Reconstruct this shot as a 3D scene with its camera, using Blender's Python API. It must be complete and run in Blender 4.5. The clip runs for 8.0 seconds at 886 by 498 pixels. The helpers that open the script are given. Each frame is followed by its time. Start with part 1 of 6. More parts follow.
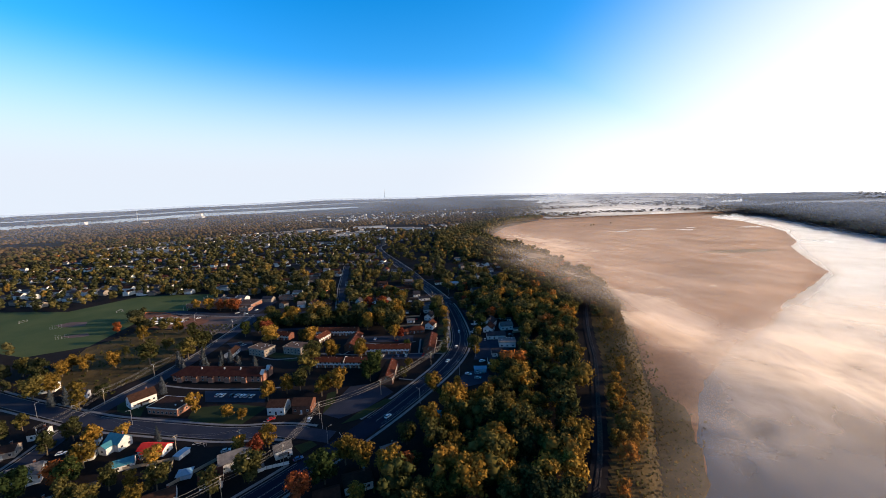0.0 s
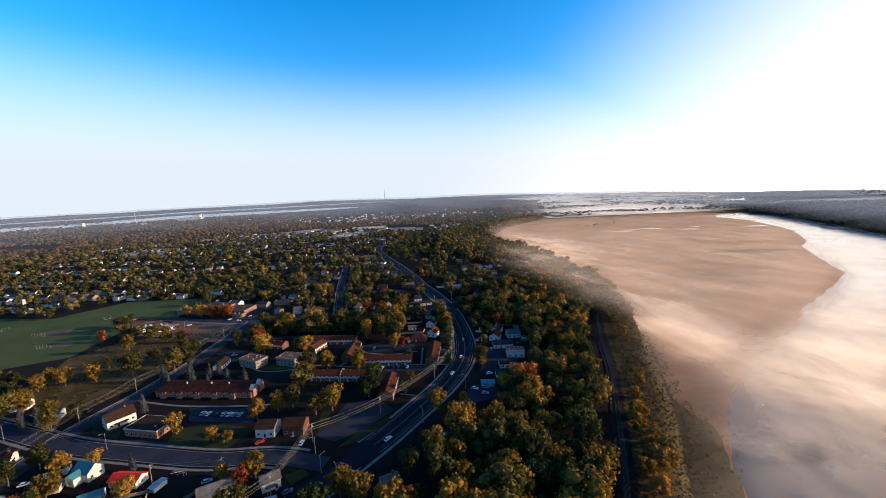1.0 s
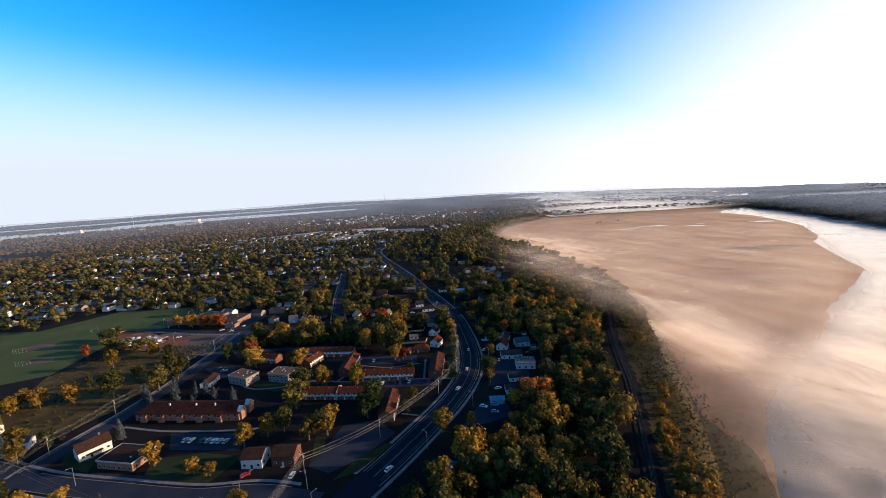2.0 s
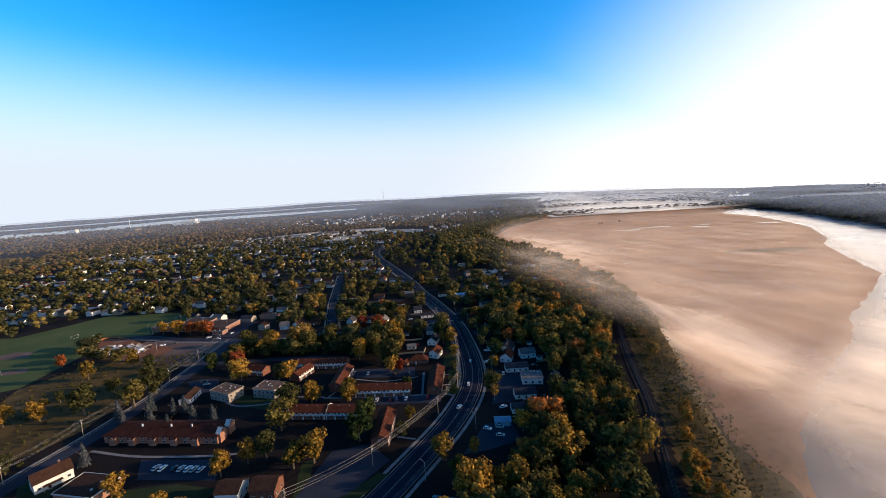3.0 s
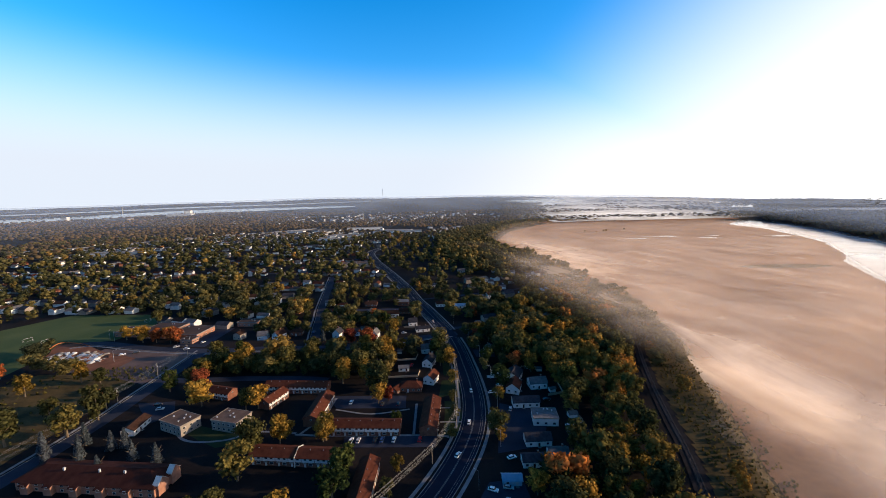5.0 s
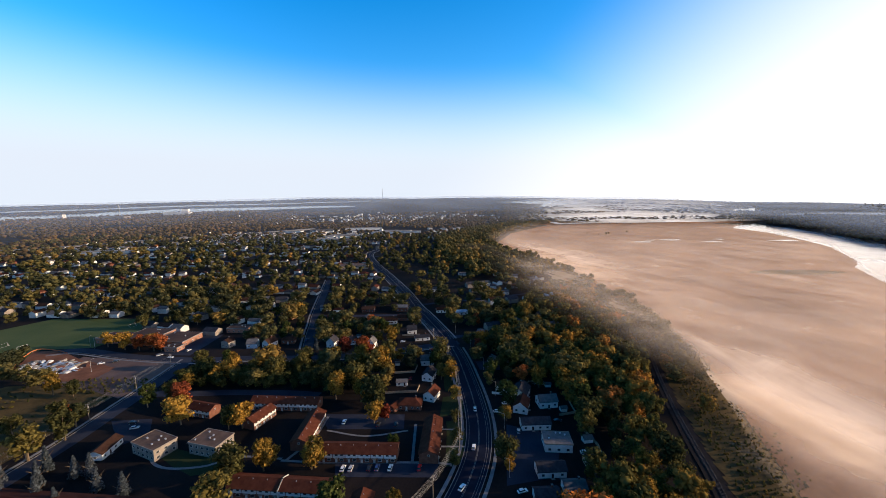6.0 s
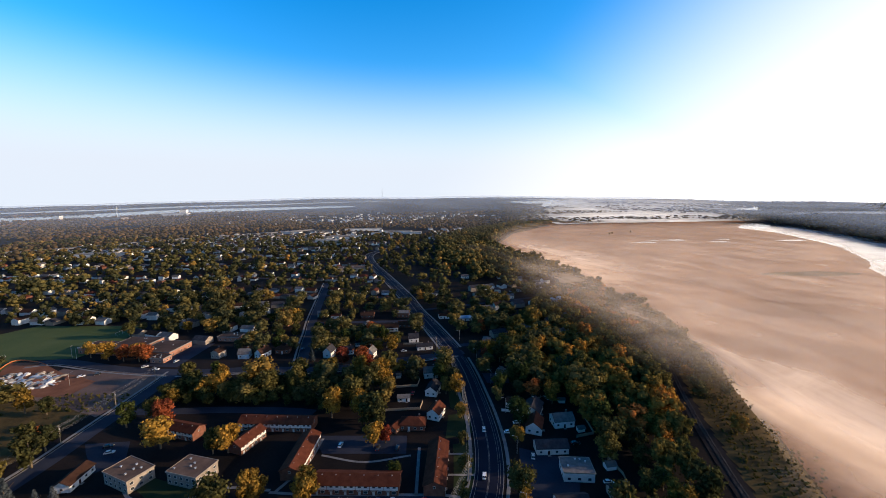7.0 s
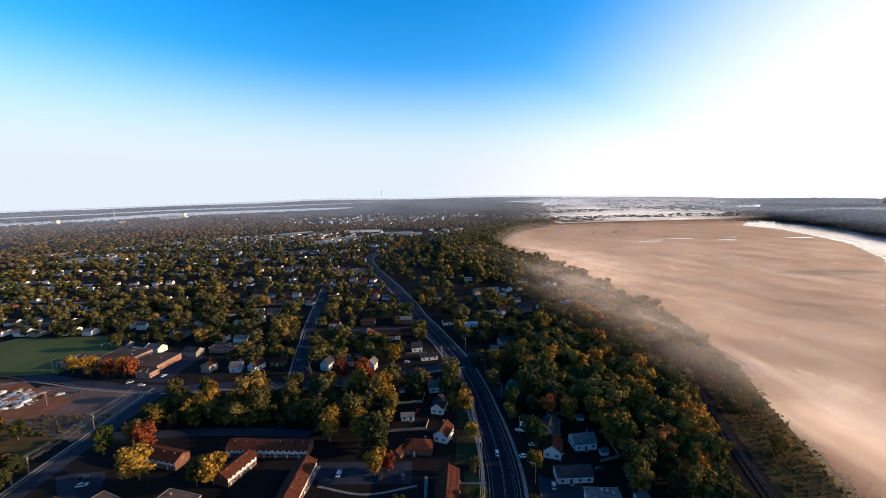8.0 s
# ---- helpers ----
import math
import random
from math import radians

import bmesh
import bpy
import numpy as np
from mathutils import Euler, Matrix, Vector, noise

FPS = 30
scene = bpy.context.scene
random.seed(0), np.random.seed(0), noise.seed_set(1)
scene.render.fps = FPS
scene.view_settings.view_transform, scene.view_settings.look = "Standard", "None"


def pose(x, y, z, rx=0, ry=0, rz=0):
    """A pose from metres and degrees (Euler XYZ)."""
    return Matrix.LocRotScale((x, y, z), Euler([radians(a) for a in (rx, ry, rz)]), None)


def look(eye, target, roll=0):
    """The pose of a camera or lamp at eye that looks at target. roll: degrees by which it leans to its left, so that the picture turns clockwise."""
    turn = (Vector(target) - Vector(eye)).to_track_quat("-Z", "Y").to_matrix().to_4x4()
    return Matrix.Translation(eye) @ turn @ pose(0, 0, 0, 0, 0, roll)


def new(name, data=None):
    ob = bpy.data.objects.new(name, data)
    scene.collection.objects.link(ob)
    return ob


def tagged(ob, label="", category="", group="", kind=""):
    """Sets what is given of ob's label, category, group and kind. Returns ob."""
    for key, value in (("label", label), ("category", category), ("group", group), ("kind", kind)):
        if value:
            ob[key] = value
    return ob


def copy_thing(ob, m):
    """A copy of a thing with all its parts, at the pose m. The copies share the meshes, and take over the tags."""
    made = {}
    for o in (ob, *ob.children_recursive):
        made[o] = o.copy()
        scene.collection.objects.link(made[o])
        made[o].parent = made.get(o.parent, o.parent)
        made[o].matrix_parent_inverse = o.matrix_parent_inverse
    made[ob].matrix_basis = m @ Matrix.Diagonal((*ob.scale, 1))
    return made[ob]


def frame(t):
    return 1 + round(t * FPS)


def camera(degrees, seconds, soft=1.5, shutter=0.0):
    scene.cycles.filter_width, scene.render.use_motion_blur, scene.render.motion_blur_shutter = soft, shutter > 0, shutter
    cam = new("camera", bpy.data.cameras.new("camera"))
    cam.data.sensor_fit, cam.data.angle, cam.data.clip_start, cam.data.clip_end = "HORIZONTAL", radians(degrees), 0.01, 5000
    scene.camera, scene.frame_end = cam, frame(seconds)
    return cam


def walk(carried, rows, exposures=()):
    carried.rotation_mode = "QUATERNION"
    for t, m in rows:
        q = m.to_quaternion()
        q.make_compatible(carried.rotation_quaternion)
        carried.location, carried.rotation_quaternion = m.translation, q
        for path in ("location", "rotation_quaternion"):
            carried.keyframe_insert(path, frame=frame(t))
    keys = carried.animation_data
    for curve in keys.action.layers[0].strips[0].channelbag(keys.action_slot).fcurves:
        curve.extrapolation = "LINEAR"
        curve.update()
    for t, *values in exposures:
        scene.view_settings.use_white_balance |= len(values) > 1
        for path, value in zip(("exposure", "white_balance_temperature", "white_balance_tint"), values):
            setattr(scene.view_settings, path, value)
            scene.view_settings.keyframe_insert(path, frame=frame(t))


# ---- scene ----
cam = camera(97.0, 8.0, soft=0.5)
PATH = [
    (0, (4.568, -3.531, 121.522), (3.335, 36.081, 116.098), -2.16),
    (0.5, (3.019, 6.632, 121.565), (1.818, 46.240, 116.110), -1.85),
    (1, (1.649, 16.892, 121.638), (0.399, 56.500, 116.195), -2.41),
    (1.5, (0.659, 27.393, 121.730), (-0.674, 67.001, 116.310), -3.39),
    (3, (-1.125, 59.401, 122.157), (-2.375, 99.010, 116.724), -3.27),
    (3.5, (-1.636, 69.927, 122.243), (-2.835, 109.535, 116.787), -2.88),
    (4, (-2.218, 80.324, 122.352), (-3.368, 119.940, 116.947), -2.35),
    (4.5, (-3.062, 90.531, 122.469), (-4.173, 130.148, 117.059), -1.76),
    (6, (-6.714, 120.697, 123.051), (-7.690, 160.324, 117.690), -0.70),
    (6.5, (-8.299, 130.627, 123.166), (-9.252, 170.263, 117.870), -0.73),
    (7, (-10.046, 140.369, 123.229), (-11.014, 179.997, 117.869), -0.85),
    (7.5, (-11.873, 150.139, 123.260), (-12.827, 189.767, 117.899), -1.20),
    (8, (-13.648, 159.935, 123.287), (-14.628, 199.564, 117.942), -1.47),
]
walk(cam, [(t, look(eye, target, roll)) for t, eye, target, roll in PATH])

# ---- world, sun ----
SUN_DIR = Vector((1.0, 0.02, 0.21)).normalized()
SUN_EL = math.asin(SUN_DIR.z)
SUN_AZ = math.atan2(SUN_DIR.x, SUN_DIR.y)
world = bpy.data.worlds.new("sky")
scene.world = world
world.use_nodes = True
wn, wl = world.node_tree.nodes, world.node_tree.links
sky = wn.new("ShaderNodeTexSky")
sky.sky_type = "NISHITA"
sky.sun_disc = False
sky.sun_elevation, sky.sun_rotation = SUN_EL, SUN_AZ
sky.altitude, sky.air_density, sky.dust_density, sky.ozone_density = 100.0, 1.0, 0.6, 3.0
deep = wn.new("ShaderNodeHueSaturation")
deep.inputs["Hue"].default_value = 0.505
deep.inputs["Saturation"].default_value, deep.inputs["Value"].default_value = 1.38, 1.95
wl.new(sky.outputs[0], deep.inputs["Color"])
# the blue deepens from the horizon to the zenith
depth = wn.new("ShaderNodeMapRange")
depth.interpolation_type = "SMOOTHSTEP"
depth.inputs["From Min"].default_value, depth.inputs["From Max"].default_value = 0.38, 1.0
depth.inputs["To Min"].default_value, depth.inputs["To Max"].default_value = 0.122, 0.035
wl.new(depth.outputs[0], wn["Background"].inputs["Strength"])
wl.new(deep.outputs[0], wn["Background"].inputs["Color"])
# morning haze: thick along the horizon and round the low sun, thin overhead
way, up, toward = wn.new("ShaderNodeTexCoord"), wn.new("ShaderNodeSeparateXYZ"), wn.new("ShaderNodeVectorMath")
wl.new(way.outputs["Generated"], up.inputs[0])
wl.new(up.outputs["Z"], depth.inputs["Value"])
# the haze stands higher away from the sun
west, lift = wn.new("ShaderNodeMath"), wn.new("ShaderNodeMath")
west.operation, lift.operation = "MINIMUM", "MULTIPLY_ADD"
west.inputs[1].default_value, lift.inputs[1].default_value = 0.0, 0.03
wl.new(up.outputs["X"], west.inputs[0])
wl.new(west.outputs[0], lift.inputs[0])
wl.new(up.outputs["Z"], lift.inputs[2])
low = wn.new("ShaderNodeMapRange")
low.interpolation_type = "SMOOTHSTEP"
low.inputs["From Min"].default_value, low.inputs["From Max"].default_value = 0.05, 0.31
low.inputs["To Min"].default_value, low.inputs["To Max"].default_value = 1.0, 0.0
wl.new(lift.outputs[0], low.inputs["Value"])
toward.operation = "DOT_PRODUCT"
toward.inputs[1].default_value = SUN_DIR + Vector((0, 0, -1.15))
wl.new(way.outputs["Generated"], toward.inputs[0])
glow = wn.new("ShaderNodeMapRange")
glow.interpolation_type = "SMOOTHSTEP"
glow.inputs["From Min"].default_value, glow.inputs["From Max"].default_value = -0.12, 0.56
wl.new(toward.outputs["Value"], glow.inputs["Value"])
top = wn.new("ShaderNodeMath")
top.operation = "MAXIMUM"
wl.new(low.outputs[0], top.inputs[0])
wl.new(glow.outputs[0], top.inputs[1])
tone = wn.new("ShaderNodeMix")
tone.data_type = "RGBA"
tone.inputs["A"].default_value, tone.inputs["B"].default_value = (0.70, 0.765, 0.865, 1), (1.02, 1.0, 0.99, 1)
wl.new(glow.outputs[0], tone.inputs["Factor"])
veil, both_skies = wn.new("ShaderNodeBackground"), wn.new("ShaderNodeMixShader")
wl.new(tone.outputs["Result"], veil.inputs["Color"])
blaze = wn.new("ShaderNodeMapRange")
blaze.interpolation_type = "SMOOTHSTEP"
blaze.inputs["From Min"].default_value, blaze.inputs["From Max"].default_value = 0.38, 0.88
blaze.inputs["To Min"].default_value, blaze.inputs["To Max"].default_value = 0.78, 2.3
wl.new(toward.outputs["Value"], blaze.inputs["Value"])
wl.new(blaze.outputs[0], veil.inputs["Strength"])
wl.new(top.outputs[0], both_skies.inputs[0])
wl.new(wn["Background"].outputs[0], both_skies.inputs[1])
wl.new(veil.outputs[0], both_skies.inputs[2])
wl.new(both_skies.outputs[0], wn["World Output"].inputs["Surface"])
sun = new("sun", bpy.data.lights.new("sun", "SUN"))
sun.data.energy, sun.data.angle, sun.data.color = 5.0, radians(0.6), (1.0, 0.72, 0.46)
sun.matrix_world = look(tuple(SUN_DIR * 100), (0, 0, 0))
scene.view_settings.exposure = 0.55

# ---- materials ----


def mat(name, a, b, rough=0.8, scale=1.0, fine=12.0, bump=0.15, dist=0.05, metal=0.0, world_space=False, vary=0.0):
    """Two colours blended by coarse and fine noise, with fine relief; vary: change of value from thing to thing."""
    m = bpy.data.materials.new(name)
    m.use_nodes = True
    nt = m.node_tree
    n, l = nt.nodes, nt.links
    p = n["Principled BSDF"]
    p.inputs["Roughness"].default_value, p.inputs["Metallic"].default_value = rough, metal
    if rough > 0.65:
        p.inputs["Specular IOR Level"].default_value = 0.06
    if world_space:
        co = n.new("ShaderNodeNewGeometry").outputs["Position"]
    else:
        co = n.new("ShaderNodeTexCoord").outputs["Object"]
    big, small, mix = n.new("ShaderNodeTexNoise"), n.new("ShaderNodeTexNoise"), n.new("ShaderNodeMix")
    for t, s in ((big, scale), (small, fine)):
        t.inputs["Scale"].default_value, t.inputs["Detail"].default_value = s, 4.0
        l.new(co, t.inputs["Vector"])
    both = n.new("ShaderNodeMath")
    both.operation = "MULTIPLY_ADD"
    both.inputs[1].default_value = 0.45
    l.new(small.outputs["Fac"], both.inputs[0])
    l.new(big.outputs["Fac"], both.inputs[2])
    ramp = n.new("ShaderNodeMapRange")
    ramp.inputs["From Min"].default_value, ramp.inputs["From Max"].default_value = 0.5, 0.95
    l.new(both.outputs[0], ramp.inputs["Value"])
    mix.data_type = "RGBA"
    mix.inputs["A"].default_value, mix.inputs["B"].default_value = (*a, 1), (*b, 1)
    l.new(ramp.outputs[0], mix.inputs["Factor"])
    colour = mix.outputs["Result"]
    if vary:
        info, hsv, mr = n.new("ShaderNodeObjectInfo"), n.new("ShaderNodeHueSaturation"), n.new("ShaderNodeMapRange")
        mr.inputs["To Min"].default_value, mr.inputs["To Max"].default_value = 1 - vary, 1 + vary
        l.new(info.outputs["Random"], mr.inputs["Value"])
        l.new(mr.outputs[0], hsv.inputs["Value"])
        l.new(colour, hsv.inputs["Color"])
        colour = hsv.outputs["Color"]
    l.new(colour, p.inputs["Base Color"])
    if bump:
        bp = n.new("ShaderNodeBump")
        bp.inputs["Strength"].default_value, bp.inputs["Distance"].default_value = bump, dist
        l.new(small.outputs["Fac"], bp.inputs["Height"])
        l.new(bp.outputs[0], p.inputs["Normal"])
    return m


def leaf_mat(name, stops, source="object"):
    """Foliage: a ramp of leaf colours chosen tree by tree, with a little light coming through the leaves."""
    m = bpy.data.materials.new(name)
    m.use_nodes = True
    nt = m.node_tree
    n, l = nt.nodes, nt.links
    n.remove(n["Principled BSDF"])
    ramp = n.new("ShaderNodeValToRGB")
    while len(ramp.color_ramp.elements) < len(stops):
        ramp.color_ramp.elements.new(0.5)
    for e, (at, c) in zip(ramp.color_ramp.elements, stops):
        e.position, e.color = at, (1.14 * c[0], 1.17 * c[1], 1.3 * c[2], 1)
    if source == "object":
        l.new(n.new("ShaderNodeObjectInfo").outputs["Random"], ramp.inputs[0])
    else:
        at = n.new("ShaderNodeAttribute")
        at.attribute_name = "tint"
        l.new(at.outputs["Fac"], ramp.inputs[0])
    isl, mr, hsv = n.new("ShaderNodeNewGeometry"), n.new("ShaderNodeMapRange"), n.new("ShaderNodeHueSaturation")
    mr.inputs["To Min"].default_value, mr.inputs["To Max"].default_value = (0.5, 1.6) if source == "object" else (0.62, 1.3)
    l.new(isl.outputs["Random Per Island"], mr.inputs["Value"])
    l.new(mr.outputs[0], hsv.inputs["Value"])
    l.new(ramp.outputs[0], hsv.inputs["Color"])
    d, t, mx = n.new("ShaderNodeBsdfDiffuse"), n.new("ShaderNodeBsdfTranslucent"), n.new("ShaderNodeMixShader")
    mx.inputs[0].default_value = 0.18
    l.new(hsv.outputs[0], d.inputs[0])
    l.new(hsv.outputs[0], t.inputs[0])
    l.new(d.outputs[0], mx.inputs[1])
    l.new(t.outputs[0], mx.inputs[2])
    l.new(mx.outputs[0], n["Material Output"].inputs[0])
    return m


GREEN = [(0.0, (0.0255, 0.0285, 0.0112)), (0.5, (0.055, 0.05, 0.0155)), (1.0, (0.095, 0.074, 0.0195))]
GOLD = [(0.0, (0.08293, 0.05872, 0.01268)), (0.4, (0.1468, 0.08605, 0.01584)), (0.8, (0.2102, 0.1122, 0.01903)), (1.0, (0.255, 0.1469, 0.02537))]
RUST = [(0.0, (0.1298, 0.02848, 0.01518)), (1.0, (0.2598, 0.08213, 0.02125))]
DARK = [(0.0, (0.01947, 0.02924, 0.00949)), (1.0, (0.03895, 0.04548, 0.0122))]
SPRUCE = [(0.0, (0.02646, 0.03492, 0.03465)), (1.0, (0.05292, 0.05909, 0.0616))]
MIXED = [(0.0, (0.0245, 0.0285, 0.011)), (0.3, (0.048, 0.048, 0.0145)), (0.6, (0.098, 0.075, 0.019)), (0.82, (0.2428, 0.119, 0.02072)), (1.0, (0.3101, 0.1013, 0.02349))]
TOWN = [(0.0, (0.03, 0.032, 0.015)), (0.3, (0.058, 0.055, 0.021)), (0.6, (0.11, 0.085, 0.026)), (0.82, (0.19, 0.11, 0.025)), (1.0, (0.26, 0.1, 0.028))]
FARWOOD = [(0.0, (0.036, 0.031, 0.017)), (0.5, (0.075, 0.052, 0.025)), (0.85, (0.13, 0.072, 0.03)), (1.0, (0.17, 0.075, 0.032))]
M_LEAF = {"g": leaf_mat("leaves_olive", GREEN), "y": leaf_mat("leaves_gold", GOLD), "r": leaf_mat("leaves_rust", RUST),
          "d": leaf_mat("leaves_dark", DARK), "c": leaf_mat("needles", SPRUCE)}
M_WOODS = leaf_mat("leaves_mixed", MIXED, "tint")
M_TOWN = leaf_mat("leaves_of_gardens", TOWN, "tint")
M_FARWOOD = leaf_mat("leaves_of_far_woods", FARWOOD, "tint")
M_BARK = mat("bark", (0.10, 0.075, 0.05), (0.18, 0.14, 0.10), 0.9, 2.0, 20.0)
# near-black, bluish tones: shade between houses and trees is put into the colour
M_GROUND = mat("shade_dark_grass_and_litter", (0.005363, 0.005772, 0.00688), (0.0198, 0.0148, 0.01376), 0.95, 0.03, 0.9, 0.3, 0.1, world_space=True)
M_LAWN = mat("lawn", (0.0135, 0.02368, 0.01008), (0.0315, 0.04144, 0.01814), 0.95, 0.05, 1.5, 0.3, 0.05, world_space=True)
M_FIELD = mat("sports_turf", (0.04463, 0.0702, 0.02587), (0.07935, 0.0983, 0.03696), 0.95, 0.025, 0.8, 0.2, 0.05, world_space=True)
M_ASPHALT = mat("asphalt", (0.006, 0.00888, 0.02016), (0.01125, 0.0148, 0.03024), 0.8, 0.08, 2.5, 0.1, 0.02, world_space=True)
M_OLDASPHALT = mat("worn_asphalt", (0.018, 0.0225, 0.037), (0.034, 0.039, 0.057), 0.9, 0.06, 1.2, 0.1, 0.02, world_space=True)
M_CONCRETE = mat("concrete", (0.125, 0.127, 0.135), (0.21, 0.208, 0.21), 0.9, 0.3, 3.0, 0.1, 0.02, world_space=True)
M_PAINTLINE = mat("road_paint", (0.11, 0.11, 0.115), (0.23, 0.23, 0.23), 0.7, 0.4, 3.0, 0.0, world_space=True)
M_GRAVEL = mat("gravel", (0.0825, 0.0567, 0.052), (0.15, 0.1053, 0.091), 0.95, 0.06, 1.5, 0.3, 0.05, world_space=True)
M_REDSOIL = mat("red_soil", (0.12, 0.05, 0.028), (0.22, 0.1, 0.06), 0.95, 0.09, 0.9, 0.4, 0.1, world_space=True)
M_BALLAST = mat("ballast", (0.009, 0.00814, 0.01008), (0.0225, 0.01998, 0.02184), 0.95, 0.2, 3.0, 0.4, 0.05, world_space=True)
M_REED = mat("dry_reeds", (0.1655, 0.07294, 0.03635), (0.331, 0.1697, 0.08655), 0.95, 0.012, 0.25, 0.5, 0.3, world_space=True)
M_SHRUB = mat("marsh_scrub", (0.04, 0.031, 0.0135), (0.108, 0.072, 0.028), 0.95, 0.08, 0.9, 0.4, 0.2, world_space=True)
M_STEEL = mat("rail_steel", (0.06, 0.045, 0.04), (0.11, 0.085, 0.07), 0.6, 3.0, 20.0, 0.0, metal=0.8)
M_SLEEPER = mat("sleeper_wood", (0.06, 0.05, 0.045), (0.11, 0.09, 0.08), 0.95)
M_POLE = mat("weathered_pole", (0.20, 0.16, 0.12), (0.32, 0.27, 0.21), 0.9, 1.0, 9.0)
M_METAL = mat("galvanised", (0.35, 0.36, 0.37), (0.5, 0.5, 0.5), 0.45, 2.0, 12.0, 0.0, metal=0.6)
M_WIRE = mat("cable", (0.10, 0.10, 0.10), (0.2, 0.19, 0.18), 0.6, 1.0, 5.0, 0.0)
M_WHITE = mat("white_siding", (0.46, 0.46, 0.46), (0.62, 0.61, 0.59), 0.6, 0.5, 6.0, 0.05, vary=0.1)
M_CREAM = mat("cream_brick", (0.1892, 0.1615, 0.1395), (0.2838, 0.2465, 0.2115), 0.8, 0.5, 6.0, 0.1, vary=0.1)
M_BLUEWALL = mat("pale_blue_siding", (0.22, 0.32, 0.42), (0.32, 0.42, 0.52), 0.6, 0.5, 6.0, 0.05)
M_BRICK = mat("red_brick", (0.1118, 0.04675, 0.0324), (0.1806, 0.085, 0.0585), 0.85, 0.6, 8.0, 0.15, vary=0.15)
M_SALMON = mat("salmon_brick", (0.2236, 0.1062, 0.0738), (0.3182, 0.17, 0.1215), 0.85, 0.6, 8.0, 0.15)
M_TRIM = mat("white_trim", (0.34, 0.34, 0.34), (0.48, 0.48, 0.47), 0.5, 1.0, 8.0, 0.0)
R_RED = mat("bright_red_metal_roof", (0.6, 0.028, 0.022), (0.72, 0.05, 0.035), 0.7, 0.5, 5.0, 0.05)
R_TEAL = mat("teal_metal_roof", (0.035, 0.154, 0.21), (0.063, 0.224, 0.28), 0.7, 0.5, 5.0, 0.05)
R_BROWN = mat("brown_shingles", (0.0258, 0.0136, 0.0099), (0.04988, 0.0255, 0.018), 0.9, 0.7, 7.0, 0.25, 0.03, vary=0.2)
R_RUST = mat("russet_shingles", (0.0516, 0.0153, 0.009), (0.0903, 0.0306, 0.018), 0.9, 0.4, 6.0, 0.25, 0.03, vary=0.12)
R_APT = mat("dark_russet_shingles", (0.02752, 0.00935, 0.0072), (0.0516, 0.0187, 0.0135), 0.9, 0.3, 6.0, 0.25, 0.03)
R_GREY = mat("grey_shingles", (0.075, 0.073, 0.076), (0.135, 0.13, 0.132), 0.9, 0.6, 7.0, 0.25, 0.03, vary=0.2)
R_DARK = mat("charcoal_shingles", (0.018, 0.018, 0.023), (0.04, 0.04, 0.048), 0.85, 0.6, 7.0, 0.25, 0.03, vary=0.2)
R_TAR = mat("gravel_flat_roof", (0.085, 0.055, 0.043), (0.145, 0.098, 0.075), 0.9, 0.25, 5.0, 0.2, 0.02, vary=0.1)
R_SCHOOL = mat("brown_gravel_flat_roof", (0.036, 0.024, 0.02), (0.07, 0.046, 0.038), 0.9, 0.12, 4.0, 0.2, 0.02, vary=0.25)
R_BLUE = mat("pale_blue_sheet_roof", (0.13, 0.25, 0.36), (0.21, 0.33, 0.43), 0.5, 0.5, 5.0, 0.05)
M_ORANGE = mat("orange_safety_mesh", (0.3, 0.09, 0.035), (0.45, 0.15, 0.06), 0.7, 1.0, 8.0, 0.0)
M_TYRE = mat("tyre_rubber", (0.015, 0.015, 0.015), (0.03, 0.03, 0.03), 0.9)
CAR_PAINT = [mat("car_paint_" + k, c, tuple(v * 1.15 for v in c), 0.25, 0.5, 4.0, 0.0) for k, c in
             (("white", (0.72, 0.72, 0.72)), ("silver", (0.42, 0.43, 0.45)), ("black", (0.02, 0.02, 0.023)), ("red", (0.40, 0.02, 0.02)), ("blue", (0.05, 0.09, 0.2)))]


def glass_mat():
    m = mat("window_glass", (0.02, 0.025, 0.03), (0.05, 0.055, 0.06), 0.08, 0.8, 4.0, 0.0)
    return m


M_GLASS = glass_mat()


def water_mat():
    m = mat("river_water", (0.02, 0.03, 0.035), (0.035, 0.045, 0.05), 0.1, 0.01, 0.12, 0.12, 0.12, world_space=True)
    return m


M_WATER = water_mat()


